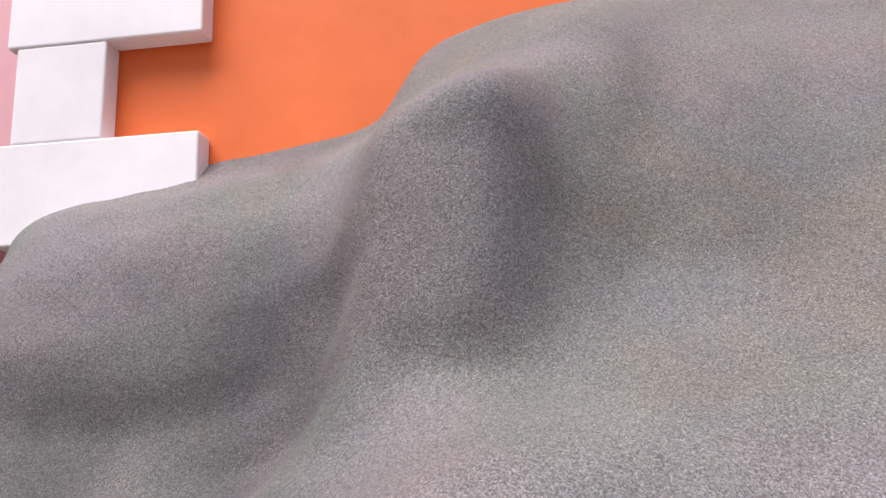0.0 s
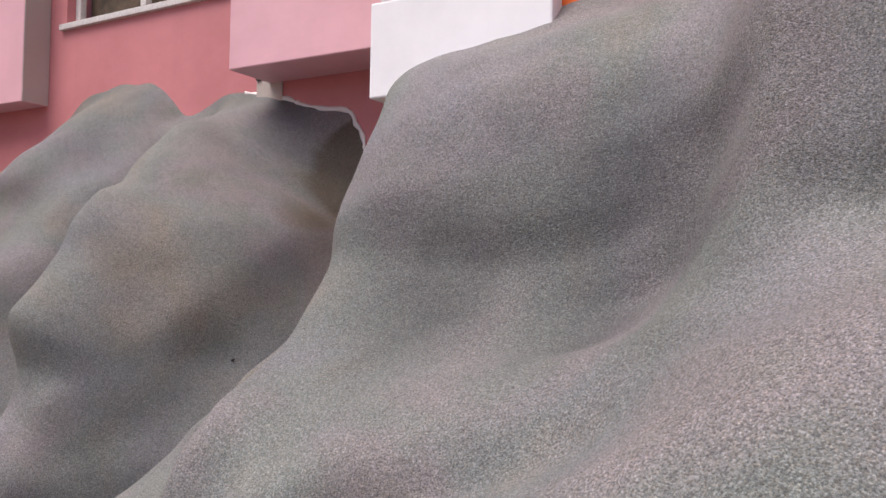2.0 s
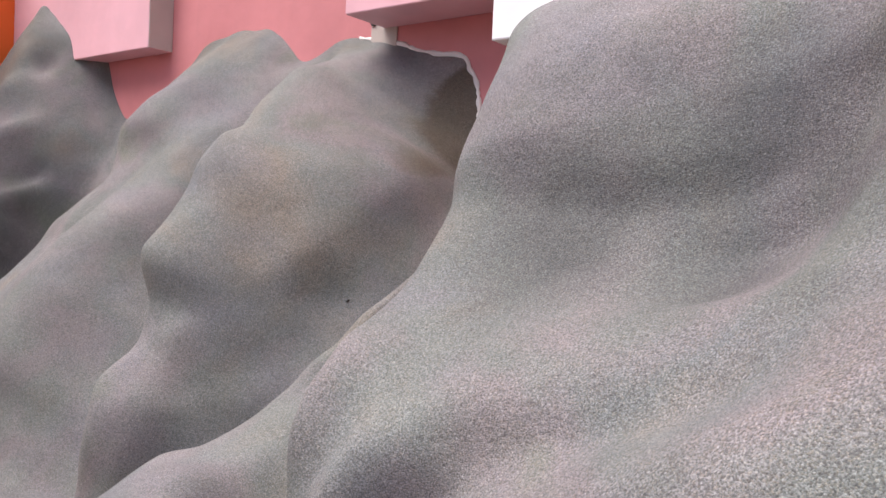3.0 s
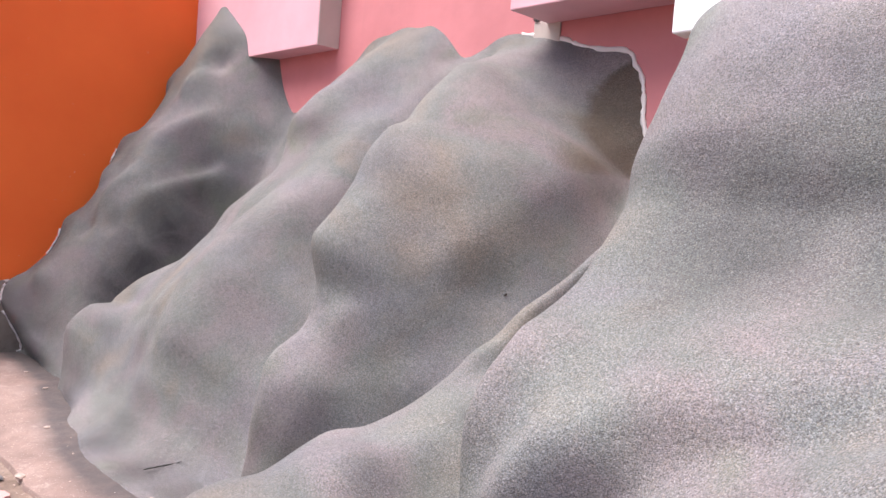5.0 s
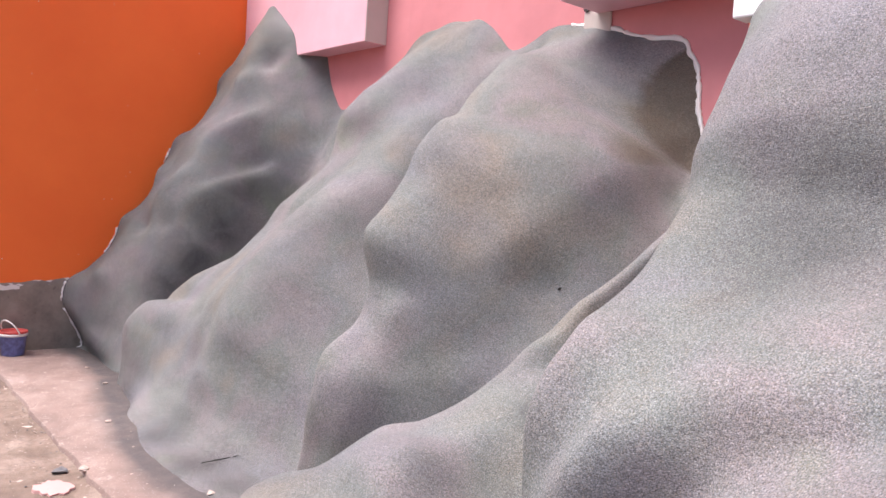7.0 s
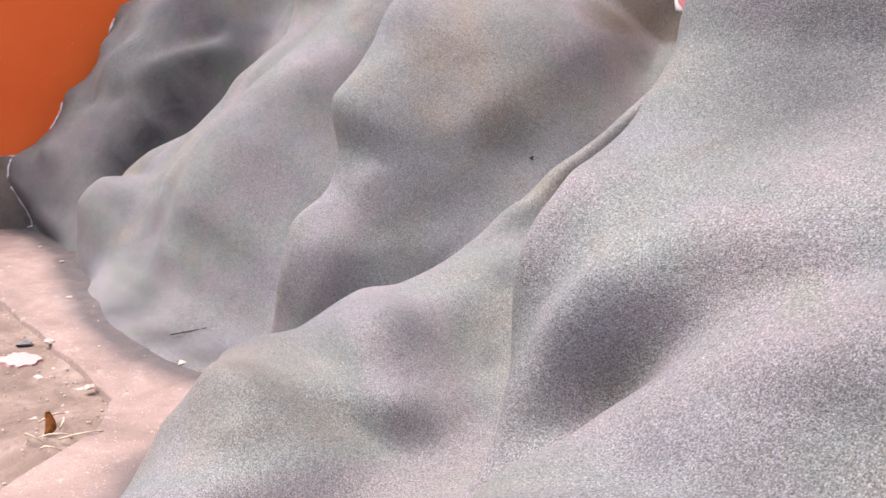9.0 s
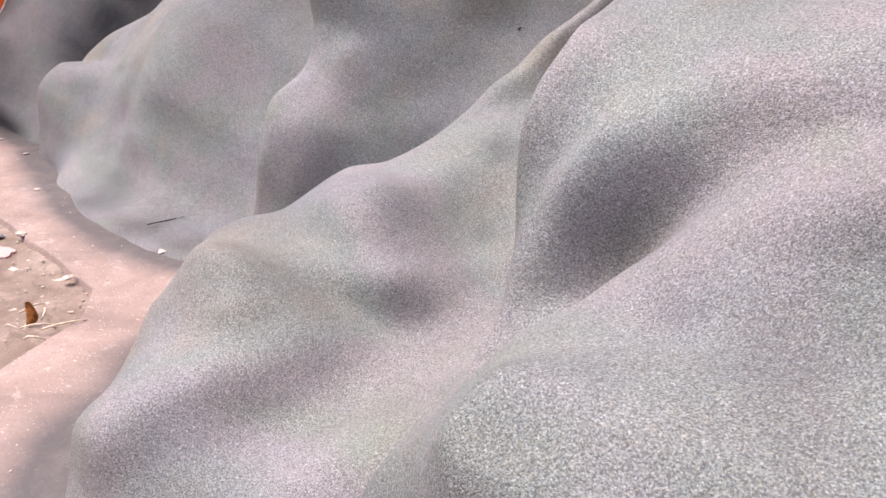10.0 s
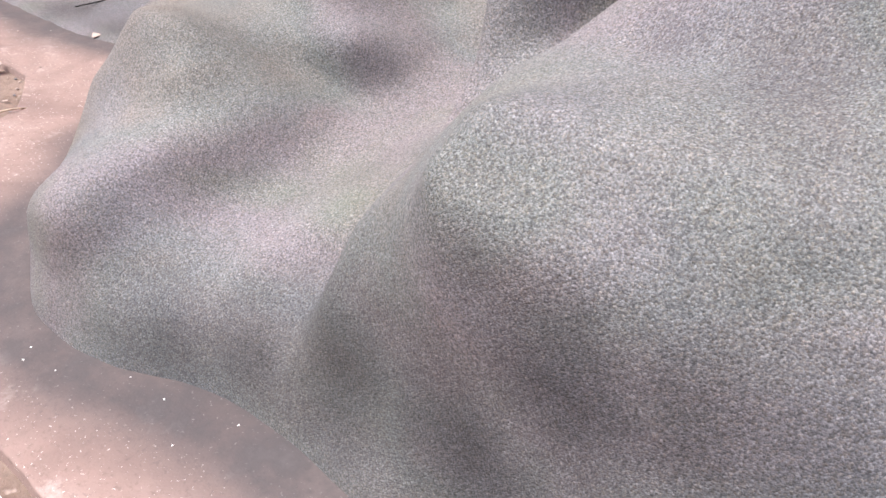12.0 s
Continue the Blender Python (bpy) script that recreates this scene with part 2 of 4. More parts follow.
FOLDS = [
    # along the orange side wall
    fold((0.00, -6.62, 1.734), (0.01, -6.62, 1.770), (0.40, -6.62, 1.606), (0.57, -6.62, 1.658), (0.66, -6.62, 1.799), (0.77, -6.62, 1.910), (0.91, -6.62, 1.993), (1.08, -6.62, 2.050), (1.18, -6.62, 2.178), (1.62, -6.62, 2.402), (1.78, -6.62, 2.469), (1.94, -6.62, 2.752), (2.12, -6.62, 2.804), (2.32, -6.62, 2.824), (2.45, -6.62, 2.917), (2.55, -6.62, 3.046), (2.73, -6.62, 3.084), (2.92, -6.62, 3.124), (3.19, -6.62, 3.298)),
    # left shoulder of the corner fold
    fold((0.00, -6.25, 1.762), (0.13, -6.26, 1.695), (0.33, -6.27, 1.712), (0.52, -6.28, 1.750), (0.82, -6.30, 1.886), (1.09, -6.32, 2.060), (1.66, -6.36, 2.384), (1.91, -6.38, 2.571), (2.20, -6.40, 2.728), (2.63, -6.40, 2.961), (2.89, -6.40, 3.145), (3.13, -6.40, 3.352)),
    # crest of the corner fold
    fold((0.00, -5.75, 1.731), (0.31, -5.83, 1.825), (0.99, -5.88, 2.047), (1.16, -5.89, 2.108), (1.60, -5.94, 2.336), (2.14, -6.05, 2.693), (2.78, -6.12, 2.954), (3.06, -6.12, 3.127), (3.18, -6.14, 3.233)),
    # inner rib of the corner fold
    fold((0.00, -5.64, 1.728), (0.59, -5.64, 2.028), (0.88, -5.64, 2.184), (1.21, -5.61, 2.534), (1.32, -5.60, 2.641), (1.96, -5.61, 2.899), (2.51, -5.68, 3.028), (2.71, -5.74, 3.053), (2.83, -5.83, 3.152), (3.12, -5.85, 3.545)),
    # deep gully beside it
    fold((0.00, -5.52, 1.806), (0.31, -5.49, 2.156), (0.58, -5.48, 2.545), (0.69, -5.48, 2.660), (0.81, -5.48, 2.762), (0.94, -5.47, 2.844), (1.44, -5.34, 3.014), (1.93, -5.22, 3.185), (2.11, -5.20, 3.281), (2.32, -5.22, 3.455), (2.48, -5.43, 3.517), (2.63, -5.53, 3.584)),
    # lobe in the gully
    fold((0.00, -5.42, 1.717), (0.28, -5.40, 1.914), (0.40, -5.37, 2.015), (0.66, -5.29, 2.206), (0.89, -5.22, 2.420), (1.01, -5.22, 2.524), (1.23, -5.17, 2.755), (1.34, -5.14, 2.866), (1.47, -5.09, 2.961), (1.61, -5.12, 3.041), (1.77, -5.12, 3.109), (1.94, -5.06, 3.157), (2.13, -5.00, 3.286), (2.32, -5.00, 3.447), (2.38, -5.00, 3.608)),
    # small lobe against the wall
    fold((0.00, -5.35, 1.665), (0.48, -5.20, 1.869), (0.63, -5.15, 1.936), (0.74, -5.09, 2.040), (0.82, -5.03, 2.177), (0.96, -4.93, 2.469), (1.12, -4.84, 2.734), (1.24, -4.81, 2.835), (1.74, -4.71, 2.983), (1.92, -4.65, 3.013), (2.24, -4.52, 3.130), (2.36, -4.43, 3.220), (2.53, -4.40, 3.270), (2.78, -4.40, 3.449), (3.05, -4.40, 3.611)),
    # second fold, its far crest
    fold((0.00, -5.28, 1.648), (0.23, -5.27, 1.649), (0.44, -5.24, 1.656), (0.58, -5.14, 1.744), (0.62, -5.02, 1.931), (0.76, -4.93, 2.013), (0.88, -4.80, 2.119), (1.15, -4.55, 2.299), (1.32, -4.47, 2.363), (1.55, -4.34, 2.579), (1.72, -4.28, 2.633), (1.93, -4.22, 2.654), (2.07, -4.12, 2.739), (2.18, -4.01, 2.855), (2.40, -3.89, 3.084), (2.51, -3.73, 3.195), (2.62, -3.68, 3.316), (2.71, -3.68, 3.446)),
    # its middle and near shoulders
    fold((0.00, -4.50, 1.463), (0.10, -4.53, 1.596), (0.39, -4.60, 1.747), (0.55, -4.58, 1.814), (0.82, -4.45, 1.990), (1.07, -4.23, 2.185), (1.35, -4.09, 2.353), (1.73, -3.91, 2.642), (2.13, -3.76, 2.915), (2.24, -3.71, 3.023), (2.47, -3.53, 3.242), (2.71, -3.50, 3.452)),
    fold((0.00, -3.75, 1.340), (0.04, -3.88, 1.546), (0.18, -3.90, 1.627), (0.37, -3.90, 1.666), (0.72, -3.90, 1.751), (1.13, -3.85, 2.001), (1.44, -3.75, 2.353), (1.78, -3.62, 2.676), (2.09, -3.45, 3.025), (2.19, -3.35, 3.144), (2.30, -3.32, 3.254), (2.55, -3.30, 3.455)),
    # gully
    fold((0.00, -2.98, 1.414), (0.00, -3.00, 1.680), (0.05, -3.02, 1.856), (0.17, -3.03, 1.961), (0.32, -3.04, 2.038), (0.58, -3.07, 2.229), (0.71, -3.08, 2.326), (0.88, -3.11, 2.599), (0.98, -3.12, 2.722), (1.59, -3.12, 3.013), (2.11, -3.10, 3.165), (2.46, -3.10, 3.262), (2.87, -3.10, 3.532)),
    # third fold, crest
    fold((0.00, -2.78, 1.654), (0.12, -2.74, 1.586), (0.37, -2.67, 1.557), (0.59, -2.63, 1.560), (0.75, -2.65, 1.622), (0.86, -2.62, 1.744), (1.02, -2.63, 1.802), (1.25, -2.68, 1.796), (1.37, -2.70, 1.904), (1.49, -2.73, 2.011), (1.62, -2.75, 2.097), (1.74, -2.77, 2.203), (1.81, -2.80, 2.356), (1.93, -2.82, 2.459), (2.03, -2.84, 2.583), (2.13, -2.87, 2.707), (2.19, -2.90, 2.875), (2.34, -2.95, 3.172), (2.58, -2.97, 3.384)),
    # its broad flank, ending in a scooped face high up
    fold((0.00, -2.70, 1.564), (0.14, -2.61, 1.547), (0.64, -2.42, 1.715), (0.89, -2.33, 1.906), (1.27, -2.19, 2.180), (1.39, -2.14, 2.288), (1.56, -2.05, 2.559), (1.67, -2.11, 2.884), (1.72, -2.17, 3.056), (1.80, -2.14, 3.195), (1.99, -2.17, 3.226), (2.22, -2.36, 3.216), (2.49, -2.47, 3.388), (2.61, -2.50, 3.495)),
    fold((0.00, -2.60, 1.480), (0.13, -2.52, 1.549), (0.38, -2.39, 1.722), (0.73, -2.17, 2.026), (1.15, -1.95, 2.464), (1.33, -1.93, 2.713), (1.47, -1.97, 3.011), (1.56, -2.00, 3.134), (1.70, -2.04, 3.207), (1.90, -2.05, 3.225), (2.12, -2.08, 3.221), (2.29, -2.12, 3.263), (2.42, -2.15, 3.345), (2.65, -2.20, 3.549)),
    # hollow under the wall
    fold((0.00, -2.46, 1.435), (0.24, -2.37, 1.616), (0.54, -2.17, 1.967), (0.67, -2.09, 2.049), (0.79, -2.02, 2.155), (0.97, -1.88, 2.401), (1.34, -1.82, 2.901), (1.69, -1.90, 3.203), (1.81, -2.00, 3.307), (1.93, -2.05, 3.403), (2.41, -2.09, 3.576), (2.59, -2.10, 3.609)),
    # low spur between the big folds
    fold((0.00, -2.24, 0.930), (0.05, -2.22, 0.911), (0.17, -2.19, 0.915), (0.29, -2.17, 1.027), (0.43, -2.14, 1.037), (0.48, -2.10, 1.133), (0.50, -2.05, 1.256), (0.63, -1.96, 1.426), (0.65, -1.90, 1.553), (0.82, -1.77, 1.822), (0.91, -1.73, 1.881), (0.97, -1.70, 1.975), (1.05, -1.67, 2.040), (1.11, -1.64, 2.127), (1.26, -1.58, 2.277), (1.60, -1.47, 2.677), (1.89, -1.41, 3.122), (1.97, -1.40, 3.198), (2.58, -1.40, 3.618)),
    fold((0.00, -1.95, 0.560), (0.10, -1.90, 0.555), (0.15, -1.84, 0.545), (0.36, -1.76, 0.694), (0.45, -1.70, 0.747), (0.55, -1.68, 0.805), (0.51, -1.67, 0.986), (0.52, -1.66, 1.127), (0.61, -1.66, 1.187), (0.66, -1.66, 1.294), (0.66, -1.67, 1.444), (0.74, -1.66, 1.665), (0.98, -1.57, 2.169), (1.05, -1.54, 2.255), (1.12, -1.52, 2.329), (1.49, -1.44, 2.558), (1.57, -1.42, 2.630), (1.98, -1.38, 3.123), (2.15, -1.38, 3.247), (2.58, -1.38, 3.423)),
    fold((0.00, -1.58, 0.382), (0.12, -1.56, 0.414), (0.29, -1.53, 0.443), (0.38, -1.47, 0.647), (0.40, -1.45, 0.780), (0.41, -1.44, 0.919), (0.38, -1.43, 1.100), (0.51, -1.43, 1.127), (0.49, -1.43, 1.294), (0.49, -1.43, 1.446), (0.53, -1.43, 1.560), (0.73, -1.43, 1.810), (1.09, -1.40, 2.353), (1.16, -1.40, 2.429), (1.51, -1.38, 2.679), (1.67, -1.37, 2.820), (1.90, -1.35, 3.049), (2.06, -1.35, 3.190), (2.24, -1.35, 3.304), (2.57, -1.35, 3.428)),
    fold((0.00, -1.43, 0.395), (0.13, -1.39, 0.453), (0.29, -1.33, 0.764), (0.33, -1.32, 1.007), (0.38, -1.31, 1.241), (0.68, -1.33, 1.797), (0.80, -1.34, 1.960), (1.05, -1.34, 2.280), (1.53, -1.34, 2.662), (2.03, -1.33, 3.019), (2.57, -1.33, 3.331)),
    # hollow at the foot of the near fold
    fold((0.00, -1.28, 0.449), (0.15, -1.24, 0.520), (0.27, -1.20, 0.721), (0.32, -1.19, 0.974), (0.37, -1.19, 1.226), (0.40, -1.19, 1.339), (0.46, -1.20, 1.582), (0.49, -1.21, 1.707), (0.62, -1.24, 2.021), (0.73, -1.26, 2.215), (1.16, -1.30, 2.390), (1.36, -1.30, 2.489), (1.73, -1.30, 2.720)),
    fold((0.00, -1.16, 0.505), (0.17, -1.14, 0.564), (0.32, -1.10, 0.753), (0.37, -1.09, 0.971), (0.41, -1.09, 1.189), (0.52, -1.11, 1.333), (0.65, -1.11, 1.467), (0.68, -1.13, 1.701), (0.67, -1.15, 1.963), (0.79, -1.17, 2.109), (1.01, -1.18, 2.152), (1.46, -1.21, 2.220), (1.81, -1.23, 2.385)),
    # near fold, crest and flank
    fold((0.00, -1.04, 0.520), (0.16, -1.02, 0.581), (0.28, -1.00, 0.740), (0.45, -0.99, 1.015), (0.54, -1.00, 1.076), (0.67, -1.01, 1.099), (0.96, -1.02, 1.106), (1.06, -1.02, 1.156), (1.13, -1.03, 1.236), (1.17, -1.05, 1.344), (1.27, -1.08, 1.543), (1.42, -1.09, 1.689), (1.53, -1.10, 1.727), (1.63, -1.10, 1.778), (1.88, -1.13, 1.980), (1.97, -1.14, 2.036), (2.32, -1.16, 2.431), (2.54, -1.16, 2.662)),
    fold((0.00, -1.01, 0.522), (0.15, -1.00, 0.569), (0.59, -0.94, 0.972), (0.76, -0.95, 1.046), (1.08, -0.89, 1.218), (1.18, -0.86, 1.371), (1.28, -0.84, 1.516), (1.42, -0.83, 1.617), (1.63, -0.84, 1.655), (1.94, -0.86, 1.834), (2.13, -0.88, 2.133), (2.36, -0.88, 2.402), (2.59, -0.88, 2.656)),
    fold((0.00, -0.98, 0.525), (0.16, -0.97, 0.565), (0.44, -0.94, 0.753), (0.56, -0.89, 0.946), (0.64, -0.89, 1.017), (0.77, -0.89, 1.039), (0.90, -0.87, 1.062), (0.99, -0.82, 1.115), (1.07, -0.76, 1.188), (1.32, -0.60, 1.551), (1.41, -0.58, 1.615), (1.55, -0.58, 1.627), (1.67, -0.58, 1.655), (1.89, -0.58, 1.737), (1.97, -0.58, 1.812), (2.08, -0.60, 2.000), (2.66, -0.60, 2.641)),
    # gully behind the foremost fold
    fold((0.00, -0.93, 0.522), (0.20, -0.92, 0.568), (0.32, -0.91, 0.584), (0.41, -0.91, 0.641), (0.52, -0.87, 0.840), (0.63, -0.81, 1.028), (0.68, -0.78, 1.128), (0.97, -0.63, 1.143), (1.10, -0.53, 1.170), (1.18, -0.42, 1.235), (1.25, -0.33, 1.324), (1.28, -0.27, 1.441), (1.35, -0.20, 1.529), (1.49, -0.13, 1.540), (1.63, -0.08, 1.551), (1.77, -0.09, 1.563), (2.02, -0.11, 1.765), (2.20, -0.12, 2.041), (2.27, -0.11, 2.123), (2.43, -0.03, 2.266), (2.72, -0.06, 2.576)),
    # foremost fold
    fold((0.00, -0.85, 0.518), (0.16, -0.85, 0.562), (0.43, -0.85, 0.627), (0.52, -0.84, 0.689), (0.66, -0.79, 0.849), (0.71, -0.74, 0.949), (0.78, -0.69, 1.025), (1.00, -0.47, 1.111), (1.10, -0.31, 1.156), (1.21, -0.19, 1.192), (1.49, 0.02, 1.360), (1.76, 0.05, 1.399), (1.89, 0.05, 1.411), (1.99, 0.05, 1.459), (2.05, 0.04, 1.555), (2.26, 0.02, 1.940), (2.42, 0.03, 2.086), (2.79, 0.05, 2.613)),
    fold((0.00, -0.55, 0.494), (0.18, -0.57, 0.542), (0.33, -0.58, 0.553), (0.50, -0.60, 0.539), (0.64, -0.62, 0.549), (0.72, -0.58, 0.625), (0.74, -0.51, 0.752), (0.77, -0.44, 0.872), (0.88, -0.32, 0.918), (1.03, -0.18, 0.915), (1.16, -0.04, 0.939), (1.26, 0.05, 0.993), (1.34, 0.11, 1.068), (1.39, 0.15, 1.170), (1.51, 0.20, 1.353), (1.65, 0.22, 1.369), (1.93, 0.24, 1.392), (2.06, 0.25, 1.408), (2.17, 0.27, 1.601), (2.29, 0.27, 1.790), (2.50, 0.28, 2.034), (2.62, 0.29, 2.222), (2.84, 0.32, 2.607)),
    fold((0.00, -0.08, 0.490), (0.33, -0.09, 0.520), (0.53, -0.12, 0.585), (0.69, -0.10, 0.678), (0.83, -0.02, 0.793), (1.02, 0.10, 0.854), (1.21, 0.22, 0.918), (1.36, 0.29, 1.025), (1.52, 0.36, 1.373), (1.68, 0.39, 1.470), (1.89, 0.42, 1.521), (2.23, 0.46, 1.687), (2.36, 0.47, 1.814), (2.58, 0.52, 2.108), (2.88, 0.54, 2.572)),
    fold((0.00, 0.40, 0.514), (0.25, 0.39, 0.535), (0.57, 0.35, 0.657), (0.77, 0.40, 0.753), (0.98, 0.44, 0.845), (1.28, 0.46, 1.002), (1.35, 0.49, 1.076), (1.53, 0.51, 1.354), (1.60, 0.54, 1.439), (1.68, 0.57, 1.510), (1.90, 0.60, 1.586), (2.11, 0.63, 1.678), (2.36, 0.69, 1.878), (2.51, 0.74, 2.037), (2.90, 0.75, 2.552)),
    fold((0.00, 0.88, 0.582), (0.32, 0.87, 0.621), (0.50, 0.85, 0.688), (1.02, 0.91, 0.924), (1.17, 0.91, 1.024), (1.31, 0.94, 1.135), (1.57, 0.95, 1.377), (1.70, 0.98, 1.491), (2.30, 1.05, 1.901), (2.56, 1.09, 2.140), (2.91, 1.09, 2.538)),
    fold((0.00, 1.60, 0.700), (0.27, 1.60, 0.668), (0.39, 1.60, 0.711), (0.81, 1.60, 0.888), (1.19, 1.60, 1.113), (1.79, 1.60, 1.565), (2.62, 1.60, 2.234), (2.91, 1.60, 2.538)),
    fold((0.00, 2.60, 0.600), (0.06, 2.60, 0.616), (0.25, 2.60, 0.748), (0.35, 2.60, 0.792), (0.97, 2.60, 1.070), (1.78, 2.60, 1.587), (2.60, 2.60, 2.257), (2.91, 2.60, 2.544)),
]


def slopes(h, d):
    """Monotone cubic slopes for steps h and secants d along the first axis."""
    s = np.zeros((len(d) + 1,) + d.shape[1:])
    same = d[1:] * d[:-1] > 0
    w1, w2 = 2 * h[1:] + h[:-1], h[1:] + 2 * h[:-1]
    with np.errstate(divide="ignore", invalid="ignore"):
        mean = (w1 + w2) / (w1 / d[:-1] + w2 / d[1:])
    s[1:-1] = np.where(same, mean, 0)
    s[0], s[-1] = d[0], d[-1]
    return s


def cubic(xs, ys, at):
    """Monotone cubic through (xs, ys) at the places given."""
    h = np.diff(xs)
    d = np.diff(ys) / h
    s = slopes(h, d)
    k = np.clip(np.searchsorted(xs, at, side="right") - 1, 0, len(h) - 1)
    t = np.clip((at - xs[k]) / h[k], 0, 1)
    return ((1 + 2 * t) * (1 - t) ** 2 * ys[k] + t * (1 - t) ** 2 * h[k] * s[k] + t * t * (3 - 2 * t) * ys[k + 1] + t * t * (t - 1) * h[k] * s[k + 1])


def lumps(px, pz, seed, size):
    """Smooth random waves on the plane of the wall, about -1 to 1."""
    rng = np.random.RandomState(seed)
    total = np.zeros_like(px)
    for _ in range(14):
        a, ph, f = rng.uniform(0, 2 * math.pi), rng.uniform(0, 2 * math.pi), rng.uniform(0.6, 1.5) * 2 * math.pi / size
        total += np.sin(f * (math.cos(a) * px + math.sin(a) * pz) + ph)
    return total / 5.0


def dent(px, pz, x, z, rx, rz, depth, lean=0.0):
    """A round bulge (minus) or hollow (plus) at (x, z)."""
    dx, dz = px - x - lean * (pz - z), pz - z
    return depth * np.exp(-(dx / rx) ** 2 - (dz / rz) ** 2)


def scoop(px, py, pz):
    """The brown-tinted hollow high on the third fold: 1 inside, 0 outside."""
    edge = np.interp(pz, [1.54, 1.57, 1.62, 1.73, 1.84, 1.95, 2.05, 2.11, 2.18], [-1.97, -2.04, -2.10, -2.215, -2.31, -2.375, -2.345, -2.28, -2.16])
    inside = np.clip((px - edge) / 0.035, 0, 1) * np.clip((pz - 1.55) / 0.05, 0, 1) * np.clip((py - 2.5) / 0.05, 0, 1) * np.clip((-1.5 - px) / 0.05, 0, 1)
    return inside * inside * (3 - 2 * inside)


SLOPE = np.arange(0.3, 6.7, 0.009)     # rows run across the slope: height plus depth
PER = 14


def rock_grid():
    """The folds as a loft over a plane that leans back at 45 degrees."""
    nx, nd = [], []
    for f in FOLDS:
        z, x, y = np.vstack([f[0] - (1.6, 0, 0), f, f[-1] + (0.6, 0, 2.5)]).T
        nx.append(cubic(z + y, x, SLOPE))
        nd.append(cubic(z + y, y - z, SLOPE))
    nx, nd = np.array(nx), np.array(nd)
    for k in range(1, len(nx)):
        nx[k] = np.maximum(nx[k], nx[k - 1] + 0.015)
    h = np.diff(nx, axis=0)
    s = slopes(h, np.diff(nd, axis=0) / h)
    s[0] = s[-1] = 0
    gx, gd = [], []
    for k in range(len(FOLDS) - 1):
        for t in np.linspace(0, 1, PER, endpoint=False):
            gx.append(nx[k] + (nx[k + 1] - nx[k]) * t)
            gd.append((1 + 2 * t) * (1 - t) ** 2 * nd[k] + t * (1 - t) ** 2 * h[k] * s[k] + t * t * (3 - 2 * t) * nd[k + 1] + t * t * (t - 1) * h[k] * s[k + 1])
    gx, gd = np.array(gx + [nx[-1]]), np.array(gd + [nd[-1]])
    for _ in range(8):  # trowelled soft
        for g in (gx, gd):
            g[1:-1, 1:-1] += 0.22 * (g[2:, 1:-1] + g[:-2, 1:-1] + g[1:-1, 2:] + g[1:-1, :-2] - 4 * g[1:-1, 1:-1])
    soft = np.exp(-((gx + 0.97) / 0.24) ** 2) * np.clip((0.52 - (SLOPE - gd) / 2) / 0.15, 0, 1)
    for _ in range(150):  # the lip between spur and foremost fold was smoothed by hand
        for g in (gx, gd):
            g[1:-1] += 0.24 * soft[1:-1] * (g[2:] + g[:-2] - 2 * g[1:-1])
    gy, gz = (SLOPE + gd) / 2, (SLOPE - gd) / 2
    fade = np.clip((gx - SIDE_X) / 0.25, 0, 1)
    far = np.clip((-1.6 - gx) / 1.2, 0, 1) * np.clip((gx + 6.6) / 1.6, 0.35, 1)
    push = fade * ((0.004 + 0.010 * far) * lumps(gx - 0.5 * gy, gz - 0.4 * gy, 3, 0.45) + 0.002 * lumps(gx - 0.5 * gy, gz, 5, 0.19))
    for x, z, rx, rz, depth, lean in DENTS:
        push += dent(gx, gz, x, z, rx, rz, depth, lean)
    for x, y, z, r, depth in BUMPS:
        push += depth * np.exp(-((gx - x) ** 2 + (gy - y) ** 2 + (gz - z) ** 2) / r ** 2)
    push += 0.012 * scoop(gx, gy, gz)
    return gx, gy + 0.8 * push, gz - 0.6 * push * np.clip(gz / 0.3, 0, 1)


DENTS = [
    # hollows (plus) and bulges (minus): x, height, half width, half height, depth, lean
    (-6.12, 1.78, 0.12, 0.14, -0.05, 0.4),
    (-6.00, 1.32, 0.10, 0.18, -0.06, 0.5),
    (-6.36, 1.46, 0.10, 0.10, -0.05, 0.0),
    (-6.16, 1.05, 0.12, 0.10, 0.06, 0.0),
    (-5.80, 1.86, 0.10, 0.16, -0.07, 0.5),
    (-5.86, 2.45, 0.10, 0.10, 0.06, 0.0),
    (-5.64, 1.36, 0.09, 0.14, -0.08, 0.4),
    (-5.85, 1.10, 0.08, 0.10, 0.05, 0.0),
    (-5.98, 2.22, 0.10, 0.12, -0.06, 0.0),
    (-5.66, 1.60, 0.08, 0.10, 0.06, 0.0),
    (-6.25, 0.62, 0.14, 0.10, -0.06, 0.0),
]



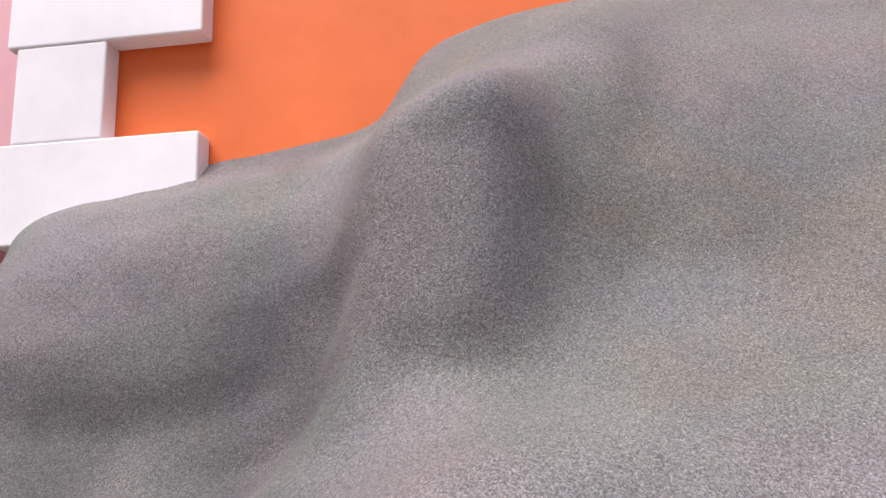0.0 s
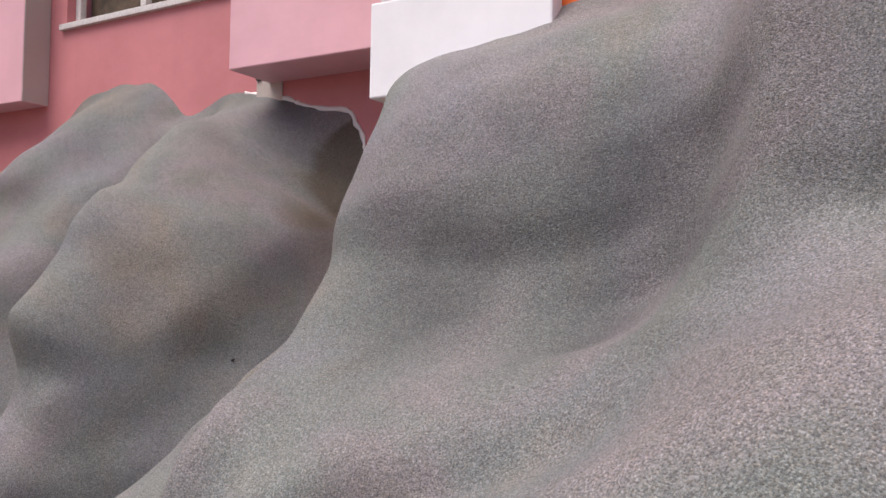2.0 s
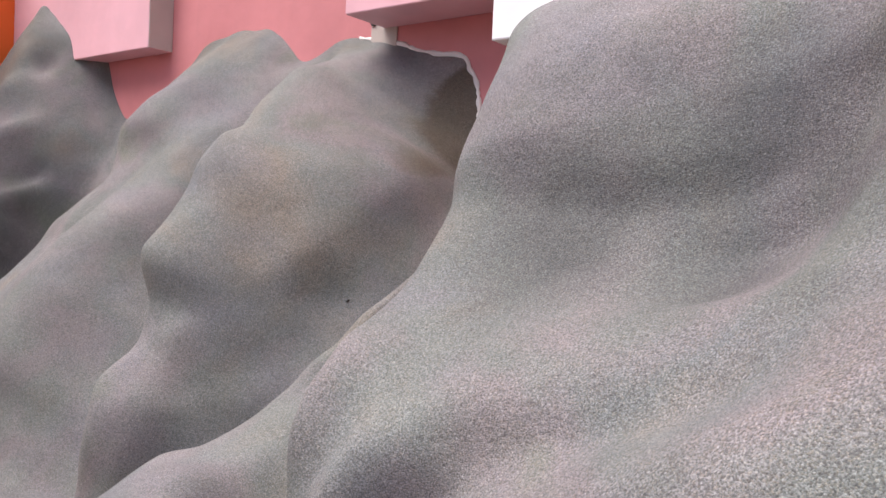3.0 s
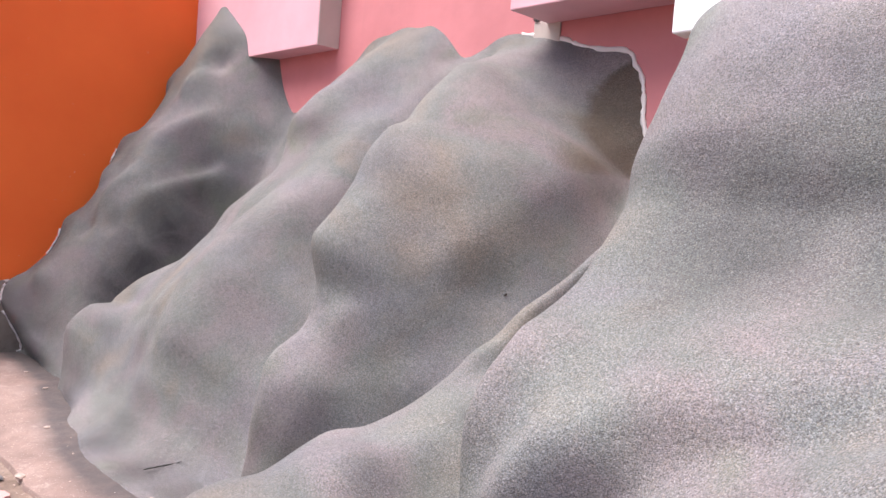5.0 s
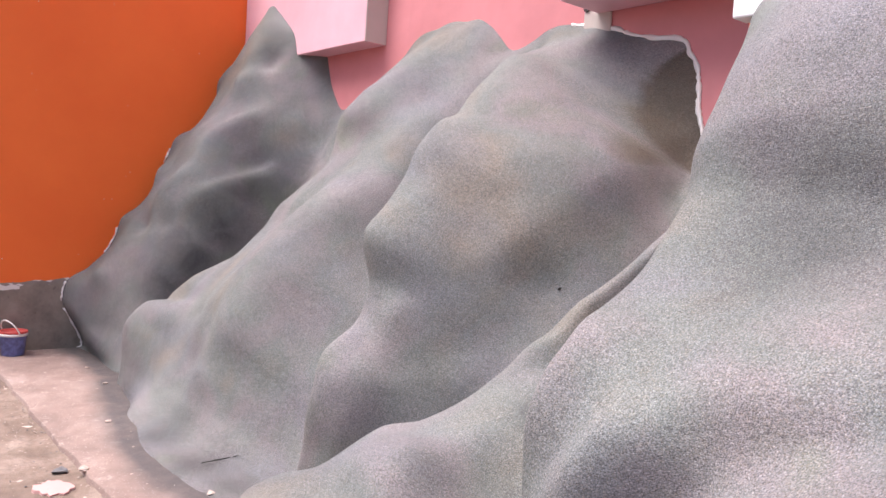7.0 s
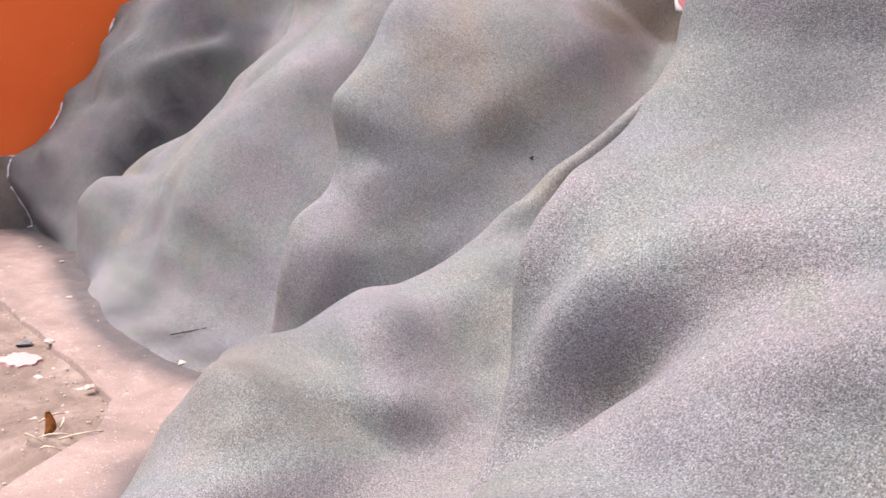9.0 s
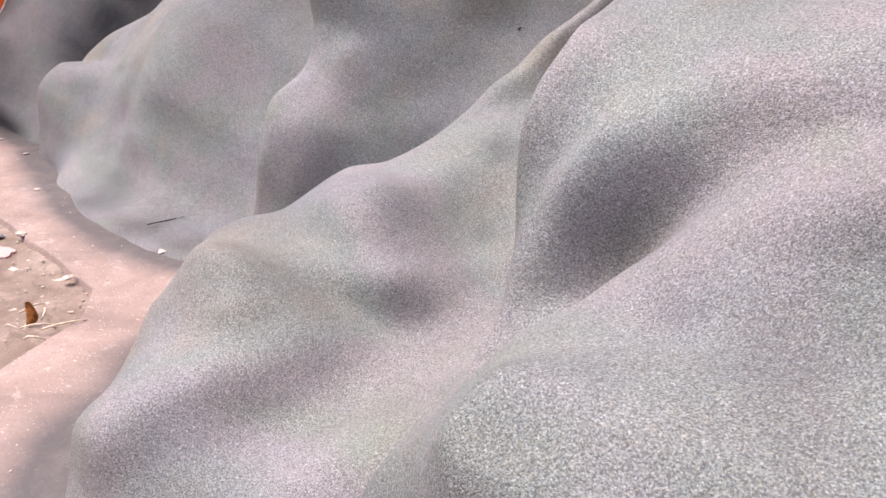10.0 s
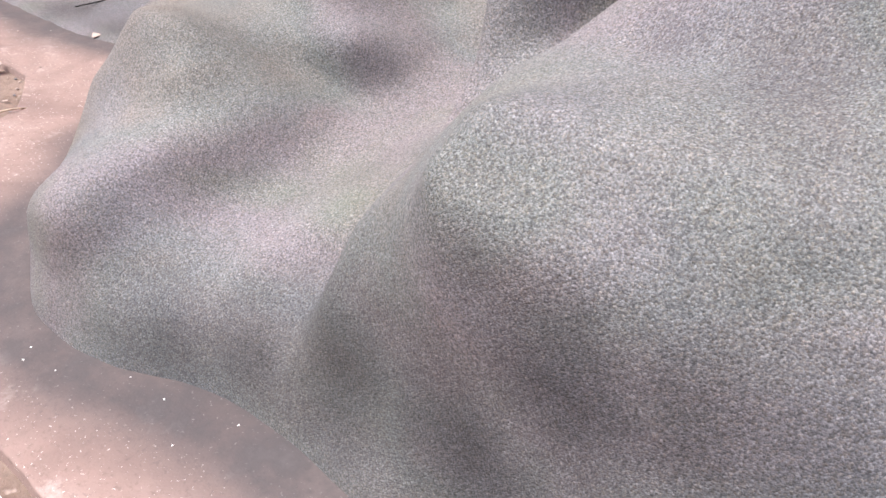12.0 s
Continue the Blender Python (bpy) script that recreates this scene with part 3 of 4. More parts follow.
# airbrushed grey plus painted shade in gullies, flanks and foot: place, half size, strength
SPRAY_SHADE = [
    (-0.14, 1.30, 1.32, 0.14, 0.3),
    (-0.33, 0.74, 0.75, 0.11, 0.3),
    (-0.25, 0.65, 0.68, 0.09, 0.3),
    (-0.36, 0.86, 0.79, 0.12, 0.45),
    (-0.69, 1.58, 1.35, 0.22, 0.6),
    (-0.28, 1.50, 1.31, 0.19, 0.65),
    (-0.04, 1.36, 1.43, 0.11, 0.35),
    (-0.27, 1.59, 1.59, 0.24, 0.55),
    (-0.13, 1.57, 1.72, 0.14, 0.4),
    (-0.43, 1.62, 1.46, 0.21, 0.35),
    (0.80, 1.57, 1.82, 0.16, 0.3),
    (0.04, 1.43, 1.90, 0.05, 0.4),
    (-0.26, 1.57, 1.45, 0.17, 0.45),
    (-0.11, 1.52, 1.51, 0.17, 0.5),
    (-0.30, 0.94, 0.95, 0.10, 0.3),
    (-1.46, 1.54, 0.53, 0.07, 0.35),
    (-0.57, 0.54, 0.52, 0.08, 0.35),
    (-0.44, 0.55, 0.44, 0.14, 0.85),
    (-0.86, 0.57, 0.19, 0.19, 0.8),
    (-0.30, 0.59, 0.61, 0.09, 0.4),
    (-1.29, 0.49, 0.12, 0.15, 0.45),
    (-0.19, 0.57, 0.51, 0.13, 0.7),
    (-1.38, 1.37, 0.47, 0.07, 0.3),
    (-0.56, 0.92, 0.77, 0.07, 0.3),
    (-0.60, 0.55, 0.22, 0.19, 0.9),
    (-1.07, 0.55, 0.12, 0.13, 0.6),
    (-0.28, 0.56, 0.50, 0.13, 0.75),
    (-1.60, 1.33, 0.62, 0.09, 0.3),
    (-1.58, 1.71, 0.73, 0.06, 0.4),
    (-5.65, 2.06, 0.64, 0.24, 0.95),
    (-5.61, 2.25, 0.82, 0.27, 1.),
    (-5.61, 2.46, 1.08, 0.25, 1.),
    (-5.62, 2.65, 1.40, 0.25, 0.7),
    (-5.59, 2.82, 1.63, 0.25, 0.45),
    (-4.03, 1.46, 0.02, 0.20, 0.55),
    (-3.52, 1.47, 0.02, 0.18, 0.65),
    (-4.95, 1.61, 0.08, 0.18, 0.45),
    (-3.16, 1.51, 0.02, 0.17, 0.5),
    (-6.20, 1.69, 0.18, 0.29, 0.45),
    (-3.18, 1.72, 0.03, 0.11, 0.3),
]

# round hollows (plus) and bulges (minus): place, half size, depth
BUMPS = [
    (-1.33, 0.73, 0.28, 0.14, 0.035),
    (-1.29, 0.88, 0.31, 0.10, 0.03),
    (-1.36, 0.58, 0.22, 0.07, -0.015),
    (-1.15, 0.64, 0.23, 0.07, -0.015),
    (-1.04, 0.77, 0.31, 0.07, -0.02),
    (-0.66, 0.64, 0.69, 0.06, -0.03),
    (-0.69, 0.59, 0.63, 0.04, -0.02),
    (-0.98, 1.13, 0.96, 0.09, -0.012),
    (-2.06, 2.26, 1.08, 0.14, 0.035),
    (-2.17, 2.19, 1.24, 0.10, -0.015),
    (-2.44, 1.84, 0.89, 0.09, -0.04),
    (-2.28, 1.93, 0.80, 0.11, 0.025),
    (-2.33, 2.09, 1.31, 0.14, 0.02),
    (-1.63, 2.11, 1.07, 0.12, -0.02),
    (-2.62, 2.13, 1.62, 0.15, -0.02),
    (-4.02, 2.70, 1.90, 0.16, -0.04),
    (-3.70, 2.91, 2.08, 0.21, 0.05),
    (-3.68, 2.28, 1.30, 0.19, -0.03),
    (-3.74, 2.49, 1.57, 0.17, 0.03),
    (-3.68, 1.95, 0.92, 0.19, -0.04),
    (-3.46, 2.08, 0.79, 0.18, 0.03),
    (-3.81, 1.74, 0.60, 0.19, -0.03),
    (-4.23, 1.71, 0.40, 0.14, 0.04),
    (-2.47, 1.66, 0.61, 0.11, -0.03),
    (-2.38, 1.78, 0.71, 0.09, 0.02),
    (-1.48, 1.22, 0.52, 0.07, 0.01),
    (-1.56, 0.79, 0.45, 0.05, -0.02),
    (-1.59, 1.17, 0.56, 0.08, -0.01),
    (-1.54, 1.51, 0.58, 0.08, 0.02),
]


def build_rock():
    gx, gy, gz = rock_grid()
    n, m = gx.shape
    wall = np.where(gx < CORNER_X, PINK_Y, NEAR_Y)
    keep_v = (gy < wall + 0.05) & (gz > -0.06)
    verts = np.stack([gx, gy, gz], -1).reshape(-1, 3)
    ids = np.arange(n * m).reshape(n, m)
    q = np.stack([ids[:-1, :-1], ids[1:, :-1], ids[1:, 1:], ids[:-1, 1:]], -1)
    kq = keep_v[:-1, :-1] | keep_v[1:, :-1] | keep_v[1:, 1:] | keep_v[:-1, 1:]
    q = q[kq]
    used = np.unique(q)
    back = np.full(n * m, -1)
    back[used] = np.arange(len(used))
    me = bpy.data.meshes.new("modelled_rock")
    me.from_pydata(verts[used].tolist(), [], back[q].tolist())
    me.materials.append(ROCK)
    me.polygons.foreach_set("use_smooth", [True] * len(me.polygons))
    places = verts[used]
    dark_amount = np.zeros(len(places))
    for x, y, z, r, k in SPRAY_SHADE:
        dark_amount = np.maximum(dark_amount, k * np.exp(-((places - (x, y, z)) ** 2).sum(1) / r ** 2))
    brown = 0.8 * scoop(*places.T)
    me.attributes.new("spray_shade", "FLOAT", "POINT").data.foreach_set("value", dark_amount.astype(np.float32))
    me.attributes.new("brown", "FLOAT", "POINT").data.foreach_set("value", brown.astype(np.float32))
    return tagged(new("modelled_rock", me), "grey stone-chip spray-coated artificial rock with rounded folds against the walls", "artificial rock"), (gx, gy, gz)


rock, GRID = build_rock()


# ---- walls ----
def wall_piece(name, material, label, *boxes):
    ob = part(name, merge(*boxes), material)
    return tagged(ob, label, "wall", kind="structure")


WIN = (-4.5, -2.6, 3.0, 4.3)
TOP = 5.2
wall_piece("wall_north", PINK, "dusky pink painted cement wall behind the rock",
           box(SIDE_X - 0.2, WIN[0], PINK_Y, PINK_Y + 0.2, -0.3, TOP, 0), box(WIN[1], CORNER_X, PINK_Y, PINK_Y + 0.2, -0.3, TOP, 0),
           box(WIN[0], WIN[1], PINK_Y, PINK_Y + 0.2, -0.3, WIN[2], 0), box(WIN[0], WIN[1], PINK_Y, PINK_Y + 0.2, WIN[3], TOP, 0))
wall_piece("wall_forward", ORANGE, "bright orange painted wall standing forward of the pink wall", box(CORNER_X, 5.0, NEAR_Y, PINK_Y + 0.2, -0.3, TOP, 0.004))
wall_piece("wall_west", SIDE, "orange side wall with a bare cement band along the floor", box(SIDE_X - 0.2, SIDE_X, 0.75, PINK_Y, -0.3, 3.75, 0))


# out of view, added to hold low sky light off the steep faces
wall_piece("unseen_wall_south", RAW, "unseen plain cement wall added opposite the rock to cut low sky light", box(-9.0, 6.0, -4.7, -4.5, -0.3, 2.6, 0))


# ---- ground ----
def foot_distance(px, py):
    """How far a floor point lies in front of the rock's foot."""
    gx, gy, gz = GRID
    first = np.argmax(gz > 0.01, axis=1)
    fx, fy = gx[np.arange(len(gx)), first], gy[np.arange(len(gx)), first]
    fx, fy = np.linspace(fx[0], fx[-1], 500), np.interp(np.linspace(fx[0], fx[-1], 500), fx, fy)
    best = np.full(px.shape, 9.0)
    for i in range(len(fx)):
        best = np.minimum(best, np.hypot(px - fx[i], py - fy[i]))
    inside = py > np.interp(px, fx, fy)
    return np.where(inside, 0, best)


def slab_edge(x):
    """Front edge of the concrete strip."""
    e = np.interp(x, [-6.7, -2.95, -2.7, -2.45, -1.6, 3.0], [1.06, 1.01, 0.86, 0.50, 0.17, 0.15])
    return e + 0.006 * np.sin(x * 3.1) + 0.005 * np.sin(x * 11.0 + 1.0) - 0.018 * np.clip(np.sin(x * 7.3) * np.sin(x * 17.9 + 0.7) - 0.45, 0, 1)


def build_floor():
    xs = np.linspace(SIDE_X, 3.0, 480)
    ts = np.linspace(0, 1, 90) ** 1.3
    edge = slab_edge(xs)
    gx = np.repeat(xs[:, None], len(ts) + 2, 1)
    gy = edge[:, None] + (2.3 - edge[:, None]) * ts[None, :]
    gy = np.concatenate([edge[:, None] - 0.012, edge[:, None] - 0.002, gy], 1)
    gz = 0.004 * lumps(gx, gy, 9, 0.7) * 0.5 + 0.0015 * lumps(gx, gy, 11, 0.13)
    gz[:, 0] = -0.06
    gz[:, 1] -= 0.008
    n, m = gx.shape
    ids = np.arange(n * m).reshape(n, m)
    q = np.stack([ids[:-1, :-1], ids[1:, :-1], ids[1:, 1:], ids[:-1, 1:]], -1).reshape(-1, 4)
    me = bpy.data.meshes.new("floor")
    me.from_pydata(np.stack([gx, gy, gz], -1).reshape(-1, 3).tolist(), [], q.tolist())
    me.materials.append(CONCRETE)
    me.polygons.foreach_set("use_smooth", [True] * len(me.polygons))
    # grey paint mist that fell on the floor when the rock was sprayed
    # dark grey band that fades outward from the rock's foot
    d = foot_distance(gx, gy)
    dark_amount = np.clip(1.6 - d / (0.17 + 0.02 * lumps(gx, gy, 21, 0.5)), 0, 1) ** 1.4 * 0.9
    me.attributes.new("foot_grey", "FLOAT", "POINT").data.foreach_set("value", dark_amount.reshape(-1).astype(np.float32))
    return tagged(new("floor", me), "dusty pinkish concrete strip, darker grey along the rock", "floor", kind="structure")


def build_ground():
    def axis(lo, hi, far_lo, far_hi, n):
        return np.concatenate([[far_lo, far_lo / 4 + lo * 0.75], np.linspace(lo, hi, n), [far_hi / 4 + hi * 0.75, far_hi]])
    xs, ys = axis(-6.6, 2.0, -400, 400, 160), axis(-1.5, 1.6, -400, 3.3, 70)
    gx, gy = np.meshgrid(xs, ys, indexing="ij")
    gz = -0.03 + 0.008 * lumps(gx, gy, 31, 0.9) + 0.004 * lumps(gx, gy, 33, 0.2)
    gz = np.where((gx < -6.7) | (gx > 2.1) | (gy < -1.6), -0.04, gz)
    n, m = gx.shape
    ids = np.arange(n * m).reshape(n, m)
    q = np.stack([ids[:-1, :-1], ids[1:, :-1], ids[1:, 1:], ids[:-1, 1:]], -1).reshape(-1, 4)
    me = bpy.data.meshes.new("ground")
    me.from_pydata(np.stack([gx, gy, gz], -1).reshape(-1, 3).tolist(), [], q.tolist())
    me.materials.append(SOIL)
    me.polygons.foreach_set("use_smooth", [True] * len(me.polygons))
    return tagged(new("ground", me), "rough dirty screed ground with dust and scraps", "ground", kind="structure")


build_floor()
build_ground()


# ---- facade things ----
def facade_box(name, label, x0, x1, y0, z0, z1, side=None):
    ob = new(name)
    ob.location = (x0, y0, z0)
    tagged(ob, label, "facade box", kind="structure")
    body = part("body", box(x0, x1, y0, PINK_Y - 0.002, z0, z1, 0.007), PALE_PINK, ob)
    body.matrix_parent_inverse = Matrix.Translation((-x0, -y0, -z0))
    if side:
        s = part("side_face", box(x1 - 0.001, x1 + 0.004, y0 + 0.004, PINK_Y - 0.003, z0 + 0.004, z1, 0), side, ob, "unpainted whitish render on the side")
        s.matrix_parent_inverse = body.matrix_parent_inverse.copy()
    return ob


facade_box("facade_box", "pale pink box projecting from the pink wall beside the white quoins", -2.708, CORNER_X - 0.004, 2.923, 2.424, 5.2)
facade_box("facade_box", "pale pink box with a whitish unpainted side near the orange corner", SIDE_X + 0.004, -4.672, 3.05, 2.475, 5.2, RAW)

for i in range(6):
    z = 1.948 + 0.302 * i
    long = i % 2 == 0
    x1, y0 = (-0.588, 2.025) if long else (-0.882, 2.028)
    x0 = -1.197 if long else -1.165
    q = part("quoin", box(x0, x1, y0, NEAR_Y - 0.002, z, z + 0.3015, 0.006), WHITE)
    tagged(q, "long white painted quoin block on the orange wall" if long else "short white painted quoin block on the orange wall", "quoin", "corner quoins", "structure")

patch = tagged(part("cement_patch", box(-2.80, -2.615, PINK_Y - 0.012, PINK_Y - 0.002, 2.30, 2.47, 0.004), RAW), "bare cement patch under the pale pink box", "cement patch", kind="structure")
tagged(part("pipe_hole", tube([(-2.78, PINK_Y - 0.02, 2.462), (-2.78, PINK_Y - 0.003, 2.462)], 0.022, 12), DARK), "dark pipe stub under the pale pink box", "pipe hole", kind="structure")


def build_window():
    x0, x1, z0, z1 = WIN
    win = tagged(new("window_1"), "window with dull brown interior and pale sill in the pink wall", "window", kind="structure")
    part("window_sill", box(x0 - 0.04, x1, PINK_Y - 0.03, PINK_Y + 0.1, z0 - 0.035, z0 + 0.004, 0.004), FRAME, win)
    y0, y1 = PINK_Y + 0.06, PINK_Y + 0.11
    part("window_frame", merge(box(x0, x0 + 0.05, y0, y1, z0, z1), box(x1 - 0.05, x1, y0, y1, z0, z1), box(x0 + 0.05, x1 - 0.05, y0, y1, z0, z0 + 0.05), box(x0 + 0.05, x1 - 0.05, y0, y1, z1 - 0.05, z1), box(-3.86, -3.81, y0, y1, z0 + 0.05, z1 - 0.05)), FRAME, win)
    # flat brown panel added to stand in for the dark interior
    part("window_backing", box(x0 + 0.03, x1 - 0.03, PINK_Y + 0.16, PINK_Y + 0.19, z0 + 0.01, z1 - 0.01, 0), WINDOW_BROWN, win, "dull brown panel behind the opening")
    return win


build_window()


# ---- white filler bead where the rock meets the pink wall ----
def build_bead():
    gx, gy, gz = GRID
    pts = []
    for k in range(len(SLOPE)):
        sel = np.where((gx[:, k] > -2.95) & (gx[:, k] < -1.7))[0]
        for i in sel[:-1]:
            a, b = gy[i, k] - PINK_Y, gy[i + 1, k] - PINK_Y
            if a < 0 <= b:
                t = a / (a - b)
                z = gz[i, k] + (gz[i + 1, k] - gz[i, k]) * t
                if 1.72 < z < 2.40:
                    pts.append((gx[i, k] + (gx[i + 1, k] - gx[i, k]) * t, z))
                break
    rng = random.Random(4)
    line = [Vector((x, PINK_Y, z)) for x, z in reversed(pts)]
    spaced = [line[0]]
    for p in line:
        if (p - spaced[-1]).length > 0.012:
            spaced.append(p)
    bm = tube(spaced, [rng.uniform(0.007, 0.017) for _ in spaced], 7)
    for v in bm.verts:
        v.co.x += rng.uniform(-0.004, 0.004)
        v.co.z += rng.uniform(-0.004, 0.004)
        v.co.y = PINK_Y - 0.002 + (v.co.y - PINK_Y) * 0.5
    return tagged(part("filler_bead", bm, FILLER, smooth=True), "ragged white filler bead between rock and pink wall", "filler bead", kind="structure")


build_bead()


# ---- bucket ----
def build_bucket():
    ob = tagged(new("bucket"), "small scuffed blue plastic bucket with red lid and white handle", "bucket")
    ob.location = (-6.49, 1.24, 0.0)
    ob.rotation_euler = (0, 0, radians(25))
    part("body", spin([(0.074, 0.0), (0.078, 0.003), (0.092, 0.145), (0.098, 0.147), (0.099, 0.158), (0.094, 0.160), (0.094, 0.165), (0.087, 0.165), (0.072, 0.01)]), BLUE, ob, smooth=True)
    part("rim", spin([(0.096, 0.150), (0.1015, 0.151), (0.1015, 0.170), (0.095, 0.171), (0.093, 0.168)]), HANDLE, ob, "dirty white rim band", True)
    part("lid", spin([(0.094, 0.171), (0.1, 0.172), (0.1005, 0.184), (0.096, 0.188), (0.088, 0.186), (0.085, 0.180), (0.001, 0.180)]), RED, ob, "faded red lid", True)
    arc = [(0.1 * math.cos(a), -0.015 - 0.05 * math.sin(a), 0.165 + 0.105 * math.sin(a)) for a in np.linspace(0, math.pi, 17)]
    part("handle", tube(arc, 0.0055), HANDLE, ob, "white plastic handle", True)
    return ob


build_bucket()


# ---- marks on the rock ----
def rock_y(x, z):
    """Depth of the rock's face at (x, height)."""
    gx, gy, gz = GRID
    near = np.hypot(gx - x, gz - z) + 10 * (gz < 0.002)
    return float(gy[np.unravel_index(np.argmin(near), near.shape)])


def build_crack():
    rng = random.Random(8)
    pts = []
    for t in np.linspace(0, 1, 13):
        x, z = -3.50 + 0.07 * t, 0.035 + 0.03 * t ** 2 + rng.uniform(-0.003, 0.003)
        pts.append((x, rock_y(x, z) - 0.004, z))
    return part("crack", tube(pts, [0.001 + 0.0018 * math.sin(math.pi * t) * rng.uniform(0.6, 1.3) for t in np.linspace(0.05, 0.95, 13)], 6), DARK, rock, "dark open crack near the foot")


def build_chip(x, z, size):
    y = rock_y(x, z)
    return part("chip_mark", tube([(x - size, y, z - 0.3 * size), (x, y + 0.001, z), (x + size, y, z + 0.6 * size)], [0.002, size * 0.35, 0.002], 6), DARK, rock, "small dark chip in the finish")


build_crack()
build_chip(-2.033, 1.049, 0.012)


def build_side_bead():
    """Broken white filler where the rock meets the orange wall."""
    gx, gy, gz = GRID
    rng = random.Random(12)
    bits, run = [], []
    for k in range(4, len(SLOPE) - 4, 2):
        y, z = gy[0, k], gz[0, k]
        if y < PINK_Y and 0 < z < 1.9 and (lumps(np.array([z]), np.array([0.0]), 41, 0.3)[0] > 0.2 or z < 0.35):
            run.append((SIDE_X + 0.002, y - 0.006 + rng.uniform(-0.004, 0.004), z))
        else:
            if len(run) > 3:
                bits.append(tube(run, [rng.uniform(0.003, 0.012) for _ in run], 6))
            run = []
    return tagged(part("filler_bead", merge(*bits), FILLER, smooth=True), "broken white filler bead between rock and orange wall", "filler bead", kind="structure")


build_side_bead()


# ---- litter on the ground ----
def build_leaf():
    ob = tagged(new("dry_leaf"), "curled dry orange-brown leaf standing among stems on the ground", "leaf")
    ob.location = (-2.80, 0.71, -0.02)
    bm = bmesh.new()
    rows = []
    for t in np.linspace(0, 1, 11):
        w = 0.026 * math.sin(math.pi * min(1, t * 0.93 + 0.05)) ** 0.7
        rows.append([bm.verts.new((w * s + 0.006 * math.sin(5 * t), 0.018 * s * s - 0.02 * t * t, 0.085 * t)) for s in (-1, -0.5, 0, 0.5, 1)])
    for a, b in zip(rows, rows[1:]):
        for i in range(4):
            bm.faces.new((a[i], a[i + 1], b[i + 1], b[i]))
    bmesh.ops.solidify(bm, geom=bm.faces[:], thickness=0.0012)
    blade = part("blade", bm, LEAF, ob, smooth=True)
    blade.rotation_euler = (radians(-14), radians(8), radians(30))
    part("stalk", tube([(0, 0, 0.004), (0.02, -0.012, 0.004), (0.045, -0.016, 0.008)], 0.0016, 6), STRAW, ob)
    return ob


build_leaf()


def build_stem(points):
    return tagged(part("dry_twig", tube(points, [0.0035, 0.004, 0.003, 0.0015][:len(points)], 6), STRAW, smooth=True), "thin dry twig lying on the ground", "twig", "twigs round the leaf")


for dx, dy, a, n in ((0.03, -0.02, 0.5, 0.12), (-0.02, -0.05, -0.3, 0.10), (0.08, 0.03, 0.8, 0.16), (0.0, 0.06, 2.2, 0.09), (-0.1, 0.02, 1.2, 0.1), (0.12, -0.04, 0.1, 0.08)):
    x, y = -2.79 + dx, 0.70 + dy
    build_stem([(x + n * t * math.cos(a + 0.6 * t), y + n * t * math.sin(a + 0.6 * t), -0.008 + 0.02 * math.sin(3 * t)) for t in (0, 0.33, 0.66, 1.0)])


def chunk(rng, size, flat=0.5):
    """A broken lump of mortar."""
    bm = bmesh.new()
    bmesh.ops.create_icosphere(bm, subdivisions=1, radius=size)
    for v in bm.verts:
        v.co *= rng.uniform(0.65, 1.2)
        v.co.z *= flat
    bmesh.ops.rotate(bm, cent=(0, 0, 0), matrix=Matrix.Rotation(rng.uniform(0, 6.28), 3, "Z"), verts=bm.verts[:])
    return bm


def scatter(name, material, label, category, places, seed):
    rng = random.Random(seed)
    out = []
    for x, y, z, size, flat in places:
        b = chunk(rng, size, flat)
        bmesh.ops.translate(b, vec=(x, y, z), verts=b.verts[:])
        out.append(b)
    return tagged(part(name, merge(*out), material), label, category, kind="stuff")


rng = random.Random(77)
pale, dark_bits, dots = [], [], []
for _ in range(260):
    x = rng.uniform(-6.3, -2.5)
    y = float(slab_edge(np.array([x]))[0]) - abs(rng.gauss(0, 0.22)) - 0.01
    pale.append((x, y, -0.024, rng.uniform(0.002, 0.007), rng.uniform(0.3, 0.7)))
for _ in range(36):
    x = rng.uniform(-6.2, -1.2)
    e = float(slab_edge(np.array([x]))[0])
    pale.append((x, e + rng.uniform(0.0, 0.45), 0.002, rng.uniform(0.002, 0.007), rng.uniform(0.3, 0.6)))
for _ in range(160):
    x = rng.uniform(-6.3, -2.5)
    y = float(slab_edge(np.array([x]))[0]) - abs(rng.gauss(0, 0.25)) - 0.01
    dark_bits.append((x, y, -0.024, rng.uniform(0.002, 0.007), rng.uniform(0.3, 0.7)))
for x, y in ((-1.131, 0.445), (-1.045, 0.485), (-1.09, 0.375), (-1.20, 0.43), (-1.494, 0.302), (-1.52, 0.33), (-1.3, 0.42), (-1.42, 0.33), (-3.2, 1.40), (-3.35, 1.30), (-2.7, 1.2)):
    dots.append((x, y, 0.002, rng.uniform(0.0018, 0.003), 0.35))
